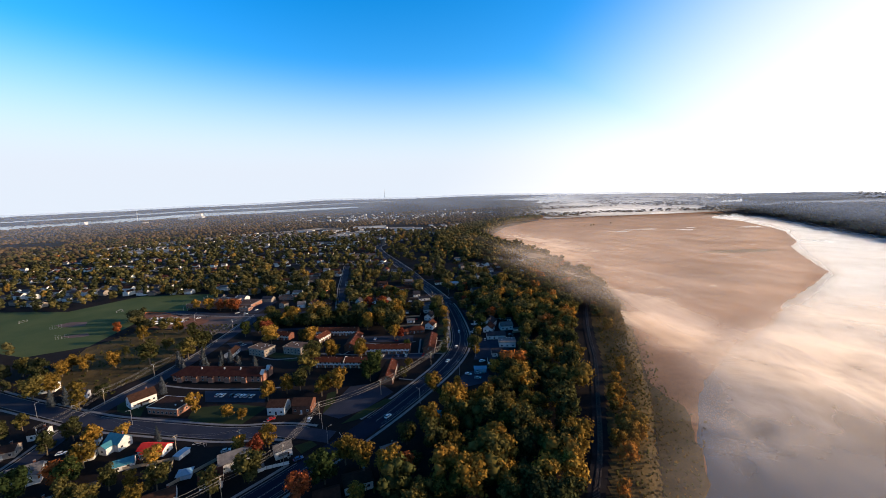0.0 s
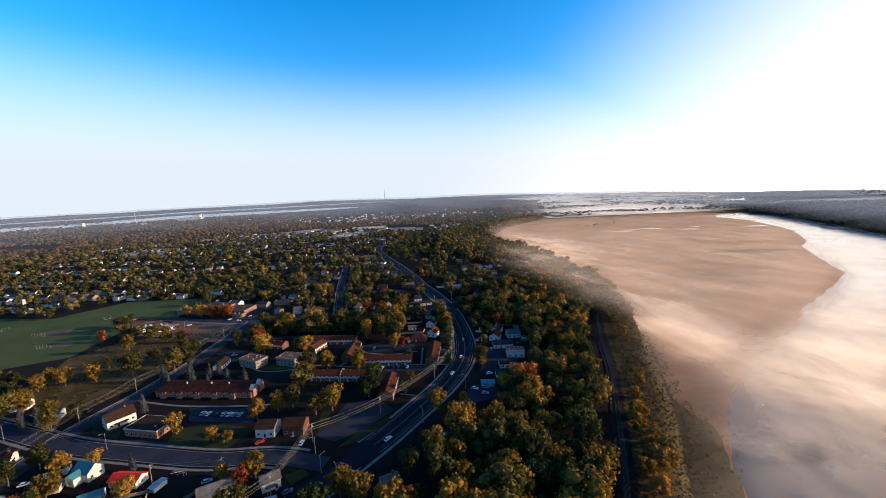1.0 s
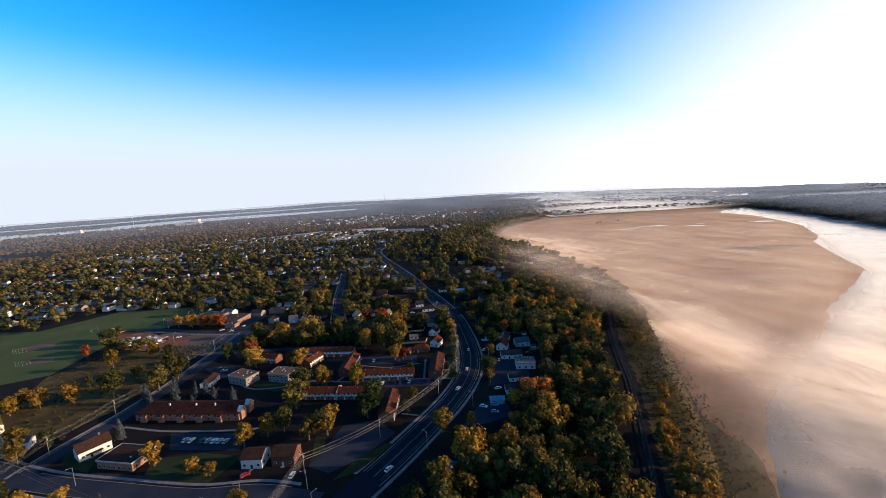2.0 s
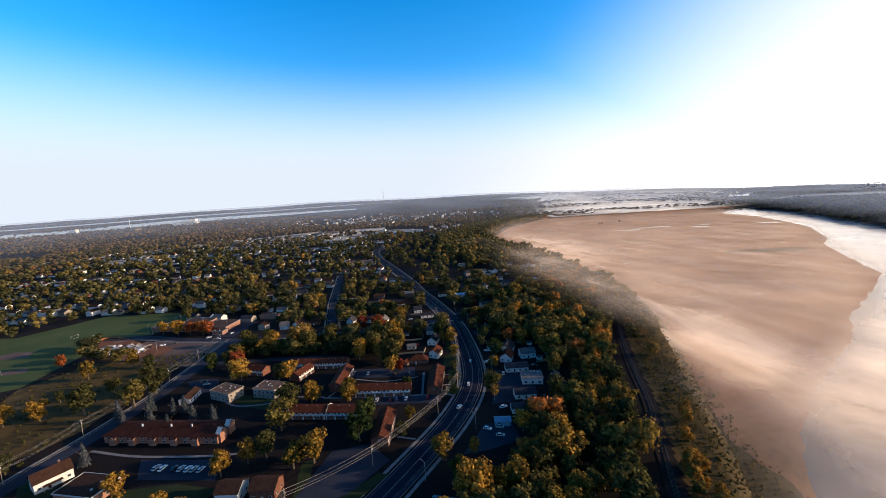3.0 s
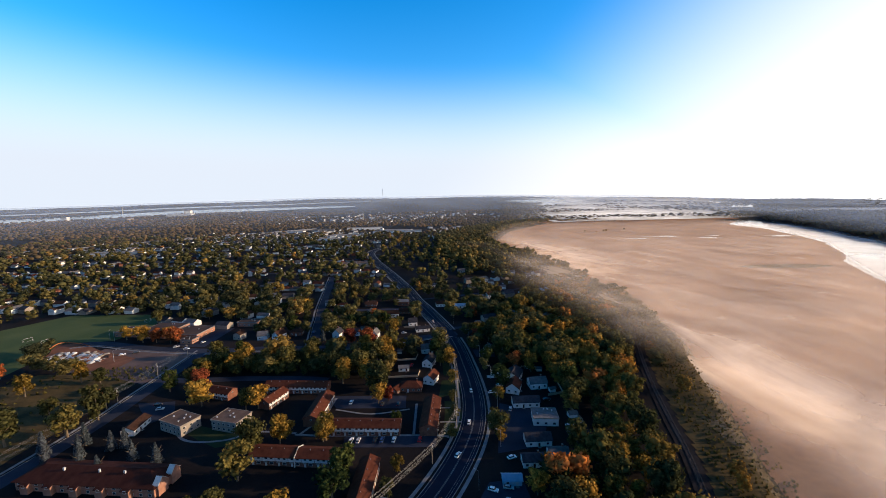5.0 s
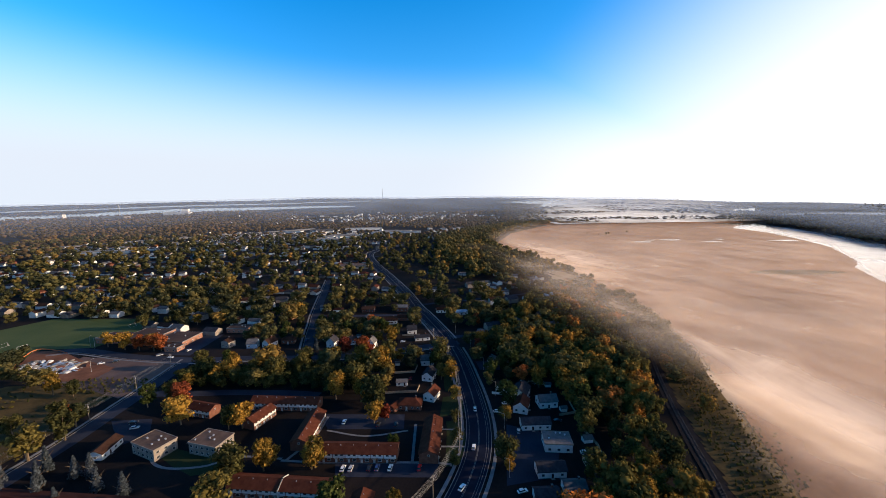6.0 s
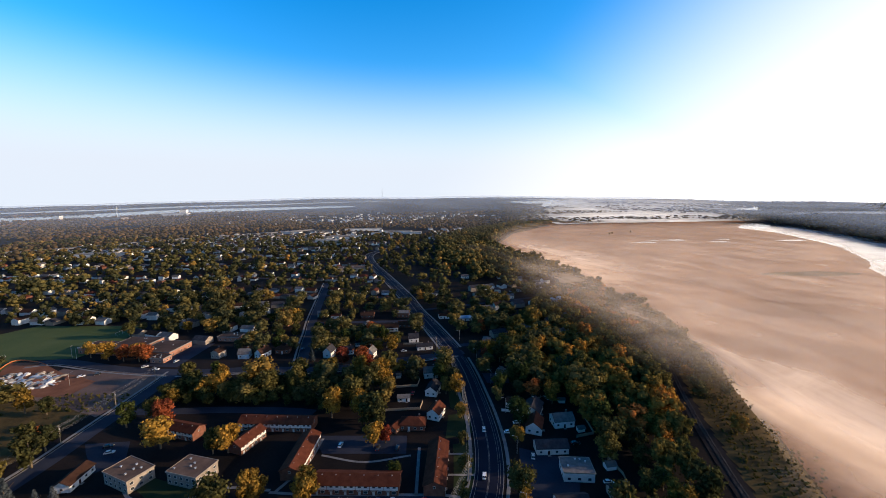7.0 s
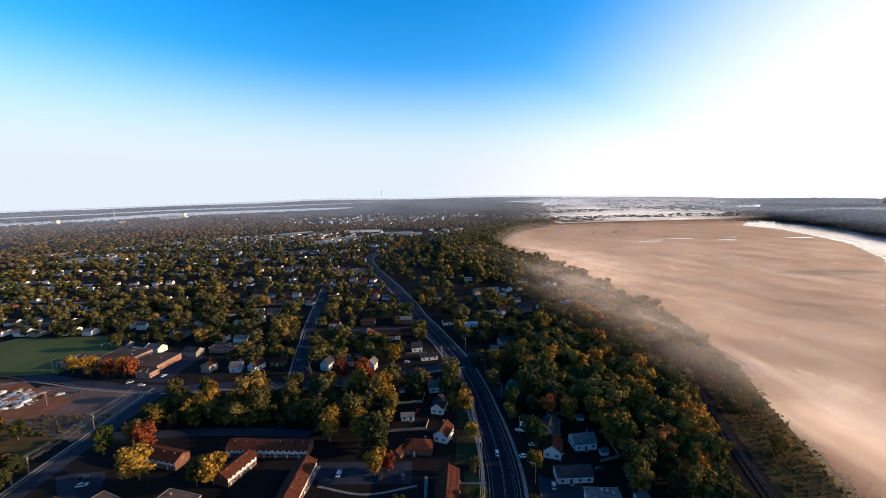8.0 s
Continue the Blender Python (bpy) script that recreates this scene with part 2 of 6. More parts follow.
def mist_mat(name, colour, along, across, cover, lo=0.35, hi=0.75, tilt=(0.45, 0.0, 0.89), relief=14.0):
    """Thin vapour: lit from both sides, see-through where its noise is low; thickness from the sheet's own density."""
    m = bpy.data.materials.new(name)
    m.use_nodes = True
    nt = m.node_tree
    n, l = nt.nodes, nt.links
    n.remove(n["Principled BSDF"])
    mp, pos = n.new("ShaderNodeMapping"), n.new("ShaderNodeNewGeometry")
    mp.vector_type = "TEXTURE"
    mp.inputs["Rotation"].default_value = (0, 0, radians(14))
    mp.inputs["Scale"].default_value = (across, along, 60)
    l.new(pos.outputs["Position"], mp.inputs["Vector"])
    no = n.new("ShaderNodeTexNoise")
    no.inputs["Scale"].default_value, no.inputs["Detail"].default_value, no.inputs["Distortion"].default_value = 1.0, 5.5, 0.8
    l.new(mp.outputs[0], no.inputs["Vector"])
    curl, blend = n.new("ShaderNodeTexNoise"), n.new("ShaderNodeMix")
    curl.inputs["Scale"].default_value, curl.inputs["Detail"].default_value, curl.inputs["Distortion"].default_value = 0.9 / across, 5.5, 0.9
    l.new(pos.outputs["Position"], curl.inputs["Vector"])
    blend.inputs["Factor"].default_value = 0.5
    l.new(no.outputs["Fac"], blend.inputs["A"])
    l.new(curl.outputs["Fac"], blend.inputs["B"])
    mr = n.new("ShaderNodeMapRange")
    mr.interpolation_type = "SMOOTHSTEP"
    mr.inputs["From Min"].default_value, mr.inputs["From Max"].default_value = lo, hi
    l.new(blend.outputs["Result"], mr.inputs["Value"])
    at = n.new("ShaderNodeAttribute")
    at.attribute_name = "thickness"
    mul, mul2 = n.new("ShaderNodeMath"), n.new("ShaderNodeMath")
    mul.operation = mul2.operation = "MULTIPLY"
    l.new(mr.outputs[0], mul.inputs[0])
    l.new(at.outputs["Fac"], mul.inputs[1])
    l.new(mul.outputs[0], mul2.inputs[0])
    mul2.inputs[1].default_value = cover
    d, t, tr = n.new("ShaderNodeBsdfDiffuse"), n.new("ShaderNodeBsdfTranslucent"), n.new("ShaderNodeBsdfTransparent")
    for s in (d, t):
        s.inputs[0].default_value = (*colour, 1)
    # fixed leaning normals brighten the sheet, imitating sunlight scattered in vapour
    lean, puff = n.new("ShaderNodeCombineXYZ"), n.new("ShaderNodeBump")
    for k, v in enumerate(tilt):
        lean.inputs[k].default_value = v
    puff.inputs["Strength"].default_value, puff.inputs["Distance"].default_value = 0.5, relief
    l.new(blend.outputs["Result"], puff.inputs["Height"])
    l.new(lean.outputs[0], puff.inputs["Normal"])
    l.new(puff.outputs[0], d.inputs["Normal"])
    add, mx = n.new("ShaderNodeMixShader"), n.new("ShaderNodeMixShader")
    add.inputs[0].default_value = 0.12
    l.new(d.outputs[0], add.inputs[1])
    l.new(t.outputs[0], add.inputs[2])
    l.new(mul2.outputs[0], mx.inputs[0])
    l.new(tr.outputs[0], mx.inputs[1])
    l.new(add.outputs[0], mx.inputs[2])
    l.new(mx.outputs[0], n["Material Output"].inputs[0])
    return m


# tan tint of the fog: warm low sunlight put into the colour
M_MIST = mist_mat("sun_tinted_ground_fog", (0.78, 0.68, 0.605), 210.0, 44.0, 0.97, 0.1, 0.86, (0.42, 0.0, 0.9), 12.0)
# cool white offsets the warm sun; on the river it imitates reflected sky
M_WHITEMIST = mist_mat("pale_mist_painted_bright", (0.86, 0.91, 0.98), 160.0, 90.0, 0.97, 0.05, 0.72, (0.72, 0.0, 0.69), 8.0)
# river billows carry the same warm sunlight in their colour
M_BILLOW = mist_mat("sun_tinted_river_fog", (0.9, 0.8, 0.72), 90.0, 46.0, 0.97, 0.24, 0.62, (0.5, 0.0, 0.87), 26.0)
# bluish grey of distant air, put into a sheet's colour
M_HAZE = mist_mat("painted_distance_haze", (0.52, 0.63, 0.78), 1500.0, 900.0, 1.0, 0.1, 0.6, (0.2, 0.0, 0.98))

# ---- building blocks ----


def obj(name, data, m=None, parent=None, label=""):
    o = new(name, data)
    if m is not None and data is not None and len(data.materials) == 0:
        data.materials.append(m)
    if parent is not None:
        o.parent = parent
    if label:
        o["label"] = label
    return o


def part(name, bm, m, parent=None, label=""):
    me = bpy.data.meshes.new(name)
    bm.to_mesh(me)
    bm.free()
    return obj(name, me, m, parent, label)


def mesh_np(name, verts, faces, attr=None, attr_name="tint"):
    """A mesh from arrays of corners and of faces that all have the same number of corners."""
    me = bpy.data.meshes.new(name)
    verts, faces = np.asarray(verts, np.float32), np.asarray(faces, np.int32)
    me.vertices.add(len(verts))
    me.vertices.foreach_set("co", verts.ravel())
    me.loops.add(faces.size)
    me.loops.foreach_set("vertex_index", faces.ravel())
    me.polygons.add(len(faces))
    me.polygons.foreach_set("loop_start", np.arange(0, faces.size, faces.shape[1], dtype=np.int32))
    me.update(calc_edges=True)
    if attr is not None:
        me.attributes.new(attr_name, "FLOAT", "POINT").data.foreach_set("value", np.asarray(attr, np.float32))
    return me


def sstep(a, b, v):
    t = np.clip((np.asarray(v, float) - a) / (np.asarray(b, float) - a), 0, 1)
    return t * t * (3 - 2 * t)


# ---- lie of the land ----
EDGE_Y = [-240, 48, 141.6, 222, 289.2, 360, 412.8, 540, 660, 820.8, 960, 1080, 1200, 1440, 1740, 2040, 2640]
EDGE_X = [-72, 24, 76.8, 110.4, 134.4, 158.4, 176.4, 201.6, 192, 156, 110.4, 91.2, 110.4, 180, 360, 840, 1800]
BANK_Y = [-360, 0, 360, 806.4, 985.2, 1279.2, 1519.2, 1704, 1800]
BANK_X = [396, 530, 710, 922, 990, 1120, 1205, 1250, 1330]
RISE_A = np.radians([-90, -60, -48, -20, 0, 15, 30, 48, 60, 90])
RISE_H = [30, 44, 62, 104, 98, 80, 36, -38, -64, -64]


def land(x, y):
    """Height of the ground: town level, the wet valley, the wooded far bank and the far rise."""
    x, y = np.asarray(x, float), np.asarray(y, float)
    edge, bank = np.interp(y, EDGE_Y, EDGE_X), np.interp(y, BANK_Y, BANK_X)
    open_valley = 1 - sstep(1764, 1872, y)
    z = -6.0 * sstep(0, 16, x - edge) * (1 - sstep(-10, 12, x - bank)) * open_valley
    z = z + 16.0 * sstep(0, 156, x - bank) * (1 - sstep(1800, 2520, y)) * open_valley
    r, a = np.hypot(x, y - 60), np.arctan2(x, y - 60)
    z = z + np.interp(a, RISE_A, RISE_H) * sstep(2000, 4900, r)
    return z + 5.0 * sstep(1320, 2640, r) * np.sin(x / 310.0) * np.sin(y / 370.0 + 1.0)


def axis(stops):
    out = []
    for a, b, step in stops:
        out += list(np.arange(a, b, step))
    return np.array(out + [stops[-1][1]], float)


def sheet(xs, ys, zf):
    gx, gy = np.meshgrid(xs, ys)
    v = np.stack([gx, gy, zf(gx, gy)], -1).reshape(-1, 3)
    nx = len(xs)
    i = (np.arange(len(ys) - 1)[:, None] * nx + np.arange(nx - 1)[None]).ravel()
    return v, np.stack([i, i + 1, i + nx + 1, i + nx], -1)


gx = axis([(-4900, -1200, 100), (-1200, -400, 40), (-400, 0, 25), (0, 310, 5), (310, 1400, 20), (1400, 4900, 100)])
gy = axis([(-700, -100, 60), (-100, 800, 14), (800, 2000, 28), (2000, 4950, 90)])
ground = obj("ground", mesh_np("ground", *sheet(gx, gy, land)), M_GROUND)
for p in ground.data.polygons:
    p.use_smooth = True
tagged(ground, "grassy autumn ground with leaf litter reaching the horizon", "ground", kind="structure")

# ---- roads: lines on the plan ----
ARTERIAL = [(-228, 2), (-180, 44), (-132, 86), (-105, 112), (-84, 137), (-66, 161), (-52, 181), (-37, 204), (-20.5, 233), (-9.5, 254), (-1, 275),
            (4.2, 294), (6.2, 312), (6.2, 330), (4.6, 350), (2, 371), (-3, 405), (-11, 440.4), (-21, 472), (-37, 518), (-50, 552), (-70, 616.8),
            (-108, 720), (-156, 846), (-186, 951.6), (-180, 1020), (-144, 1104), (-96, 1182)]
STREET_A = [(-396, 266.4), (-348, 248.4), (-289.2, 226.8), (-243.6, 212.4), (-201.6, 199.8), (-156, 192), (-120, 187.2), (-91.2, 188.4), (-62.4, 182.4)]
STREET_B = [(-204, 72), (-207.6, 157.2), (-213.6, 199.2), (-211.8, 228), (-207, 258), (-204.6, 300), (-205.8, 330), (-207.6, 366), (-210, 405.6)]
STREET_C = [(-334.8, 418.8), (-314.4, 423.6), (-258, 410.4), (-206.4, 404.4), (-162, 408), (-118.8, 408), (-86.4, 412.8), (-36, 428.4), (-2.4, 439.2)]
STREET_D = [(-121.2, 408), (-135.6, 458.4), (-142.8, 487.2), (-152.4, 522), (-170.4, 600), (-192, 696)]
DRIVE_E = [(-205.2, 351.6), (-169.2, 352.8), (-146.4, 354), (-108, 352.8), (-91.2, 350.4)]
RAIL = [(-12, -24), (30, 74.4), (55.5, 135), (70, 169.2), (85.5, 215), (103, 268), (111, 300), (121, 338), (133, 377), (148, 422), (158, 468), (169.2, 540), (170.4, 624), (156, 720)]


def smooth_line(pts, step=3.0):
    """A Catmull-Rom line through the points, cut into even steps."""
    p = np.array([2 * np.array(pts[0]) - pts[1], *pts, 2 * np.array(pts[-1]) - pts[-2]], float)
    out = []
    for a, b, c, d in zip(p, p[1:], p[2:], p[3:]):
        n = max(2, int(np.hypot(*(c - b)) / step))
        for t in np.arange(n) / n:
            out.append(0.5 * (2 * b + (c - a) * t + (2 * a - 5 * b + 4 * c - d) * t * t + (3 * b - a - 3 * c + d) * t ** 3))
    return np.array([*out, p[-2]])


def side(line, off):
    t = np.gradient(line, axis=0)
    t /= np.hypot(*t.T)[:, None]
    return line + np.stack([t[:, 1], -t[:, 0]], -1) * np.asarray(off).reshape(-1, 1)


def ribbon(name, line, a, b, z, m, parent=None, skip=(), keep=None, deep=0.0, label=""):
    """A strip between the offsets a and b to the right of a line, with sides deep metres down; skip: circles left out."""
    lo, hi = side(line, a), side(line, b)
    mid = (lo + hi) / 2
    bm = bmesh.new()
    prev = None
    for i in range(len(line)):
        gone = any(math.hypot(mid[i][0] - x, mid[i][1] - y) < r for x, y, r in skip) or (keep is not None and not keep(i))
        if gone:
            prev = None
            continue
        base = [float(v) for v in land([lo[i][0], hi[i][0]], [lo[i][1], hi[i][1]])]
        row = [bm.verts.new((*lo[i], base[0] + z)), bm.verts.new((*hi[i], base[1] + z))]
        if deep:
            row = [bm.verts.new((*lo[i], base[0] + z - deep)), *row, bm.verts.new((*hi[i], base[1] + z - deep))]
        if prev:
            for q, s, t, u in zip(prev, prev[1:], row[1:], row):
                bm.faces.new((q, s, t, u))
        prev = row
    return part(name, bm, m, parent, label)


def patch(name, pts, z, m, label="", category="", kind="structure", deep=0.3, wobble=0.0, parent=None):
    """A flat area with the outline pts and a skirt below its edge; wobble roughens the outline."""
    line = [Vector((*p, 0)) for p in pts]
    if wobble:
        fine = []
        for p, q in zip(line, line[1:] + line[:1]):
            n = max(1, int((q - p).length / 7))
            for i in range(n):
                c = p.lerp(q, i / n)
                fine.append(c + noise.noise_vector(c * 0.06) * wobble + noise.noise_vector(c * 0.25) * wobble * 0.35)
        line = fine
    bm = bmesh.new()
    top = [bm.verts.new((p.x, p.y, z)) for p in line]
    low = [bm.verts.new((p.x, p.y, z - deep)) for p in line]
    f = bm.faces.new(top)
    f.normal_update()
    if f.normal.z < 0:
        f.normal_flip()
    for i in range(len(line)):
        j = (i + 1) % len(line)
        bm.faces.new((top[i], top[j], low[j], low[i]))
    bmesh.ops.triangulate(bm, faces=[f])
    o = part(name, bm, m, parent, label)
    return tagged(o, label, category, kind=kind) if category else o


ROADS = []


def road(pts, width, z, label, m, walks=(), skips=(), centre=False, edges=False, lanes=()):
    line = smooth_line(pts)
    ROADS.append((line, width))
    h = width / 2
    o = ribbon("road", line, -h, h, z, m)
    tagged(o, label, "road", kind="structure")
    for s in walks:
        lo, hi = sorted((s * (h + 1.6), s * (h + 3.2)))
        w = ribbon("pavement", line, lo, hi, 0.13, M_CONCRETE, skip=skips, deep=0.2)
        tagged(w, "pale concrete pavement slab strip beside the road", "pavement", kind="structure")
        lo, hi = sorted((s * (h - 0.05), s * (h + 0.28)))
        k = ribbon("kerb", line, lo, hi, 0.16, M_CONCRETE, skip=skips, deep=0.3)
        tagged(k, "low concrete kerb along the asphalt", "kerb", kind="structure")
    for off in ([-(h - 1.3), h - 1.3, h - 2.3] if edges else []):
        ribbon("edge_line", line, off - 0.07, off + 0.07, z + 0.012, M_PAINTLINE, o, skips)
    for off in lanes:
        ribbon("lane_dashes", line, off - 0.08, off + 0.08, z + 0.012, M_PAINTLINE, o, skips, keep=lambda i: i % 4 < 2)
    if centre:
        for off in (-0.22, 0.22):
            ribbon("centre_line", line, off - 0.08, off + 0.08, z + 0.012, M_PAINTLINE, o, skips)
    return o


CROSS = [(-62.4, 182.4, 15), (-72, 177.6, 14), (-2.4, 439.2, 9), (-212.4, 199.2, 9), (-208.8, 404.4, 7), (-121.2, 408, 6), (-205.2, 351.6, 6), (-48, 188.4, 9)]
road(ARTERIAL, 12.6, 0.07, "dark asphalt four-lane road curving through the suburb", M_ASPHALT, (-1, 1), CROSS, True, True)
road(STREET_A, 10.0, 0.06, "worn asphalt side street with concrete kerbs", M_OLDASPHALT, (-1, 1), CROSS, False, False)
road(STREET_B, 9.6, 0.05, "straight worn asphalt street beside a sports field", M_OLDASPHALT, (-1,), CROSS)
road(STREET_C, 8.8, 0.04, "worn asphalt residential street near the school", M_OLDASPHALT, (1,), CROSS)
road(STREET_D, 8.0, 0.03, "narrow residential street between lawns", M_OLDASPHALT, (-1,), CROSS)
road(DRIVE_E, 7.0, 0.03, "shaded asphalt driveway behind the row houses", M_OLDASPHALT)
FAR_STREETS = []
for k, yy in enumerate((514, 614, 718, 823, 931, 1042, 1154)):
    right = float(np.interp(yy, [p[1] for p in ARTERIAL[16:24]], [p[0] for p in ARTERIAL[16:24]]))
    pts = [(right - 4, yy - 6), (right - 180, yy + 16), (right - 400, yy + 5), (right - 620, yy + 30), (right - 860, yy + 24)]
    if yy == 514:
        pts = [(-40.8, 518.4), (-146.4, 513.6)]
    FAR_STREETS.append(pts)
    road(pts, 6.5, 0.02, "residential street half hidden between trees", M_OLDASPHALT)
road([(-9.6, 451.2), (48, 470.4), (108, 516)], 6.0, 0.02, "short side street among trees", M_OLDASPHALT)
road([(-48, 554.4), (12, 576), (74.4, 600), (132, 624)], 6.0, 0.02, "short side street among trees", M_OLDASPHALT)

# grass islands and lots
patch("traffic_island", [(-79.2, 175.2), (-72, 179.4), (-67.8, 175.8), (-73.2, 169.2)], 0.18, M_LAWN, "kerbed grass traffic island at the junction", "island")
patch("traffic_island", [(-60.6, 193.8), (-50.4, 199.2), (-36, 218.4), (-40.8, 219.6), (-54, 205.2)], 0.18, M_LAWN, "long grass verge island beside the road", "island")
LOTS = []


def lot(pts, z, m, label, wobble=0.0, name="lot"):
    LOTS.append(np.array(pts, float))
    return patch(name, pts, z, m, label, "paved lot", wobble=wobble)


lot([(-74.4, 204), (-67.2, 236.4), (-49.2, 241.2), (-37.2, 228), (-50.4, 208.8), (-63.6, 199.2)], 0.03, M_OLDASPHALT, "empty worn asphalt lot beside the road")
lot([(-163.2, 235.2), (-120, 232.8), (-115.2, 218.4), (-153.6, 220.8)], 0.03, M_OLDASPHALT, "asphalt car park in front of the apartment house")
lot([(-184.8, 199.2), (-153.6, 195.6), (-148.8, 201.6), (-180, 205.2)], 0.035, M_OLDASPHALT, "worn forecourt in front of the brick hall")
lot([(-84, 328.8), (-34.8, 328.8), (-33.6, 314.4), (-74.4, 314.4)], 0.03, M_OLDASPHALT, "car park court between the row houses")
lot([(-62.4, 288), (-14.4, 288), (-14.4, 278.4), (-60, 278.4)], 0.03, M_OLDASPHALT, "parking strip between the row houses")
lot([(-199.2, 321.6), (-177.6, 324), (-168, 309.6), (-175.2, 300), (-192, 314.4)], 0.03, M_OLDASPHALT, "asphalt yard beside the flat-roofed blocks")
lot([(-300, 411), (-254.4, 406), (-216, 400), (-213.6, 369.6), (-216, 346), (-262, 362), (-298, 368)], 0.03, M_GRAVEL, "levelled bare gravel lot beside the street", 1.5)
lot([(-246, 415.2), (-216, 412.8), (-216, 460.8), (-234, 460.8)], 0.03, M_OLDASPHALT, "school car park")
lot([(9.6, 254.4), (24, 256.8), (26.4, 240), (9.6, 232.8), (-2.4, 230.4)], 0.03, M_OLDASPHALT, "asphalt yard beside the road with parked cars")
lot([(15.6, 273.6), (38, 279), (44, 296), (40, 312), (21.6, 319)], 0.03, M_OLDASPHALT, "dark worn yard between small houses")
lot([(12, 386.4), (26.4, 386.4), (28.8, 400.8), (9.6, 400.8)], 0.03, M_OLDASPHALT, "small asphalt yard beside the road")
SITE = [(-331.2, 386.4), (-352.8, 422.4), (-333.6, 422.4), (-291.6, 403.2), (-256.8, 391.2), (-256.8, 369.6), (-304.8, 369.6)]
lot(SITE, 0.05, M_REDSOIL, "churned red soil of a demolition site", 2.0)
FIELD = [(-564, 360), (-564, 446.4), (-460.8, 439.2), (-426, 508.8), (-314.4, 508.8), (-302.4, 463.2), (-309.6, 429.6), (-350.4, 424.8), (-333.6, 381.6), (-324, 321.6), (-360, 300), (-480, 336)]
LOTS.append(np.array(FIELD, float))
patch("sports_field", FIELD, 0.02, M_FIELD, "wide mown green sports field with long shadows", "field")
patch("infield", [(-422.4, 386.4), (-405.6, 379.2), (-386.4, 384), (-396, 396), (-415.2, 397.2)], 0.06, M_GRAVEL, "worn dirt infield of a ball diamond", "infield", wobble=1.0)
patch("infield", [(-379.2, 350.4), (-364.8, 345.6), (-350.4, 350.4), (-360, 358.8)], 0.06, M_GRAVEL, "worn dirt infield of a ball diamond", "infield", wobble=1.0)
for pts in ([(-156, 213.6), (-151.2, 199.2), (-117.6, 194.4), (-110.4, 213.6), (-132, 217.2)], [(-175.2, 304.8), (-124.8, 278.4), (-108, 283.2), (-115.2, 288), (-158.4, 302.4)],
            [(-12, 355.2), (-1.2, 360), (-3.6, 393.6), (-14.4, 386.4)], [(-14.4, 326.4), (-1.2, 331.2), (-1.2, 350.4), (-13.2, 348)], [(-79.2, 228), (-74.4, 204), (-68.4, 206.4), (-74.4, 230.4)],
            [(-10.8, 285.6), (-1.2, 288), (-1.2, 324), (-10.8, 321.6)], [(-211.2, 223.2), (-201.6, 211.2), (-182.4, 205.2), (-189.6, 218.4), (-204, 232.8)]):
    patch("lawn", pts, 0.025, M_LAWN, "mown grass lawn", "lawn", wobble=0.6)
for pts, w in (([(-168, 307.2), (-146.4, 285.6), (-124.8, 284.4), (-110.4, 291.6), (-88.8, 290.4)], 1.4), ([(-88.8, 289.2), (-68.4, 288), (-14.4, 288), (-8.4, 285.6)], 1.4), ([(-78, 326.4), (-79.2, 307.2), (-86.4, 289.2)], 1.5),
               ([(-26.4, 288), (-27.6, 319.2)], 1.4), ([(-74.4, 313.2), (-52.8, 308.4), (-31.2, 313.2)], 1.2), ([(-13.2, 314.4), (-1.2, 314.4)], 1.2), ([(-13.2, 300), (-1.2, 300)], 1.2),
               ([(-196.8, 243.6), (-165.6, 237.6), (-120, 236.4), (-108, 242.4)], 1.6), ([(-36, 246), (-26.4, 243.6)], 1.2)):
    o = ribbon("footpath", smooth_line(pts), -w / 2, w / 2, 0.06, M_CONCRETE, deep=0.1)
    tagged(o, "pale concrete footpath across the grass", "path", kind="structure")

patch("rough_ground", [(-300, 250), (-236, 232), (-222, 262), (-222, 300), (-224, 352), (-262, 362), (-306, 362), (-322, 318)], 0.025, M_SHRUB, "dark rough ground with brown weeds", "rough ground", wobble=4.0)
# ---- valley: river, reed marsh, far waters ----
patch("water", [(24, -480), (504, -480), (720, 120), (920, 600), (1060, 816), (1250, 1200), (1400, 1560), (1400, 1920), (72, 1920), (48, 1080), (72, 480)], -4.7, M_WATER,
      "calm river reflecting the bright morning sky", "river", deep=0.2)
SHORE = [(48, -72), (74.4, 72), (101, 143), (113, 160), (125, 185), (142, 215), (170, 249), (212, 288), (266, 330), (296, 352), (326, 384), (352, 410), (394, 442), (470, 502), (525, 550), (548, 590), (603, 683), (672, 788), (738, 852), (795, 935), (868, 1045), (904, 1130),
         (935, 1212), (992, 1375), (1002, 1548), (1044, 1608), (1116, 1680), (1080, 1788), (840, 1836), (408, 1836), (240, 1560), (132, 1344), (72, 1140), (72, 1032),
         (132, 840), (168, 672), (180, 540), (153.6, 412.8), (134.4, 360), (110.4, 289.2), (84, 222), (52.8, 141.6), (0, 48), (-48, -72)]
patch("marsh", SHORE, -4.0, M_REED, "wide tawny reed marsh beside the river", "marsh", deep=1.0, wobble=3.5)
patch("scrub_belt", [(48, 72), (84, 120), (104, 145), (122, 178), (130, 208), (131, 236), (134, 266), (143, 300), (155, 340), (170, 390), (180, 430), (186, 480), (200, 540), (188, 564), (166, 468), (154, 422), (139, 377),
                      (127, 338), (117, 300), (109, 268), (92, 215), (72, 160), (24, 60)],
      -3.7, M_SHRUB, "strip of brown scrub between railway and marsh", "scrub", deep=3.0, wobble=6.0)
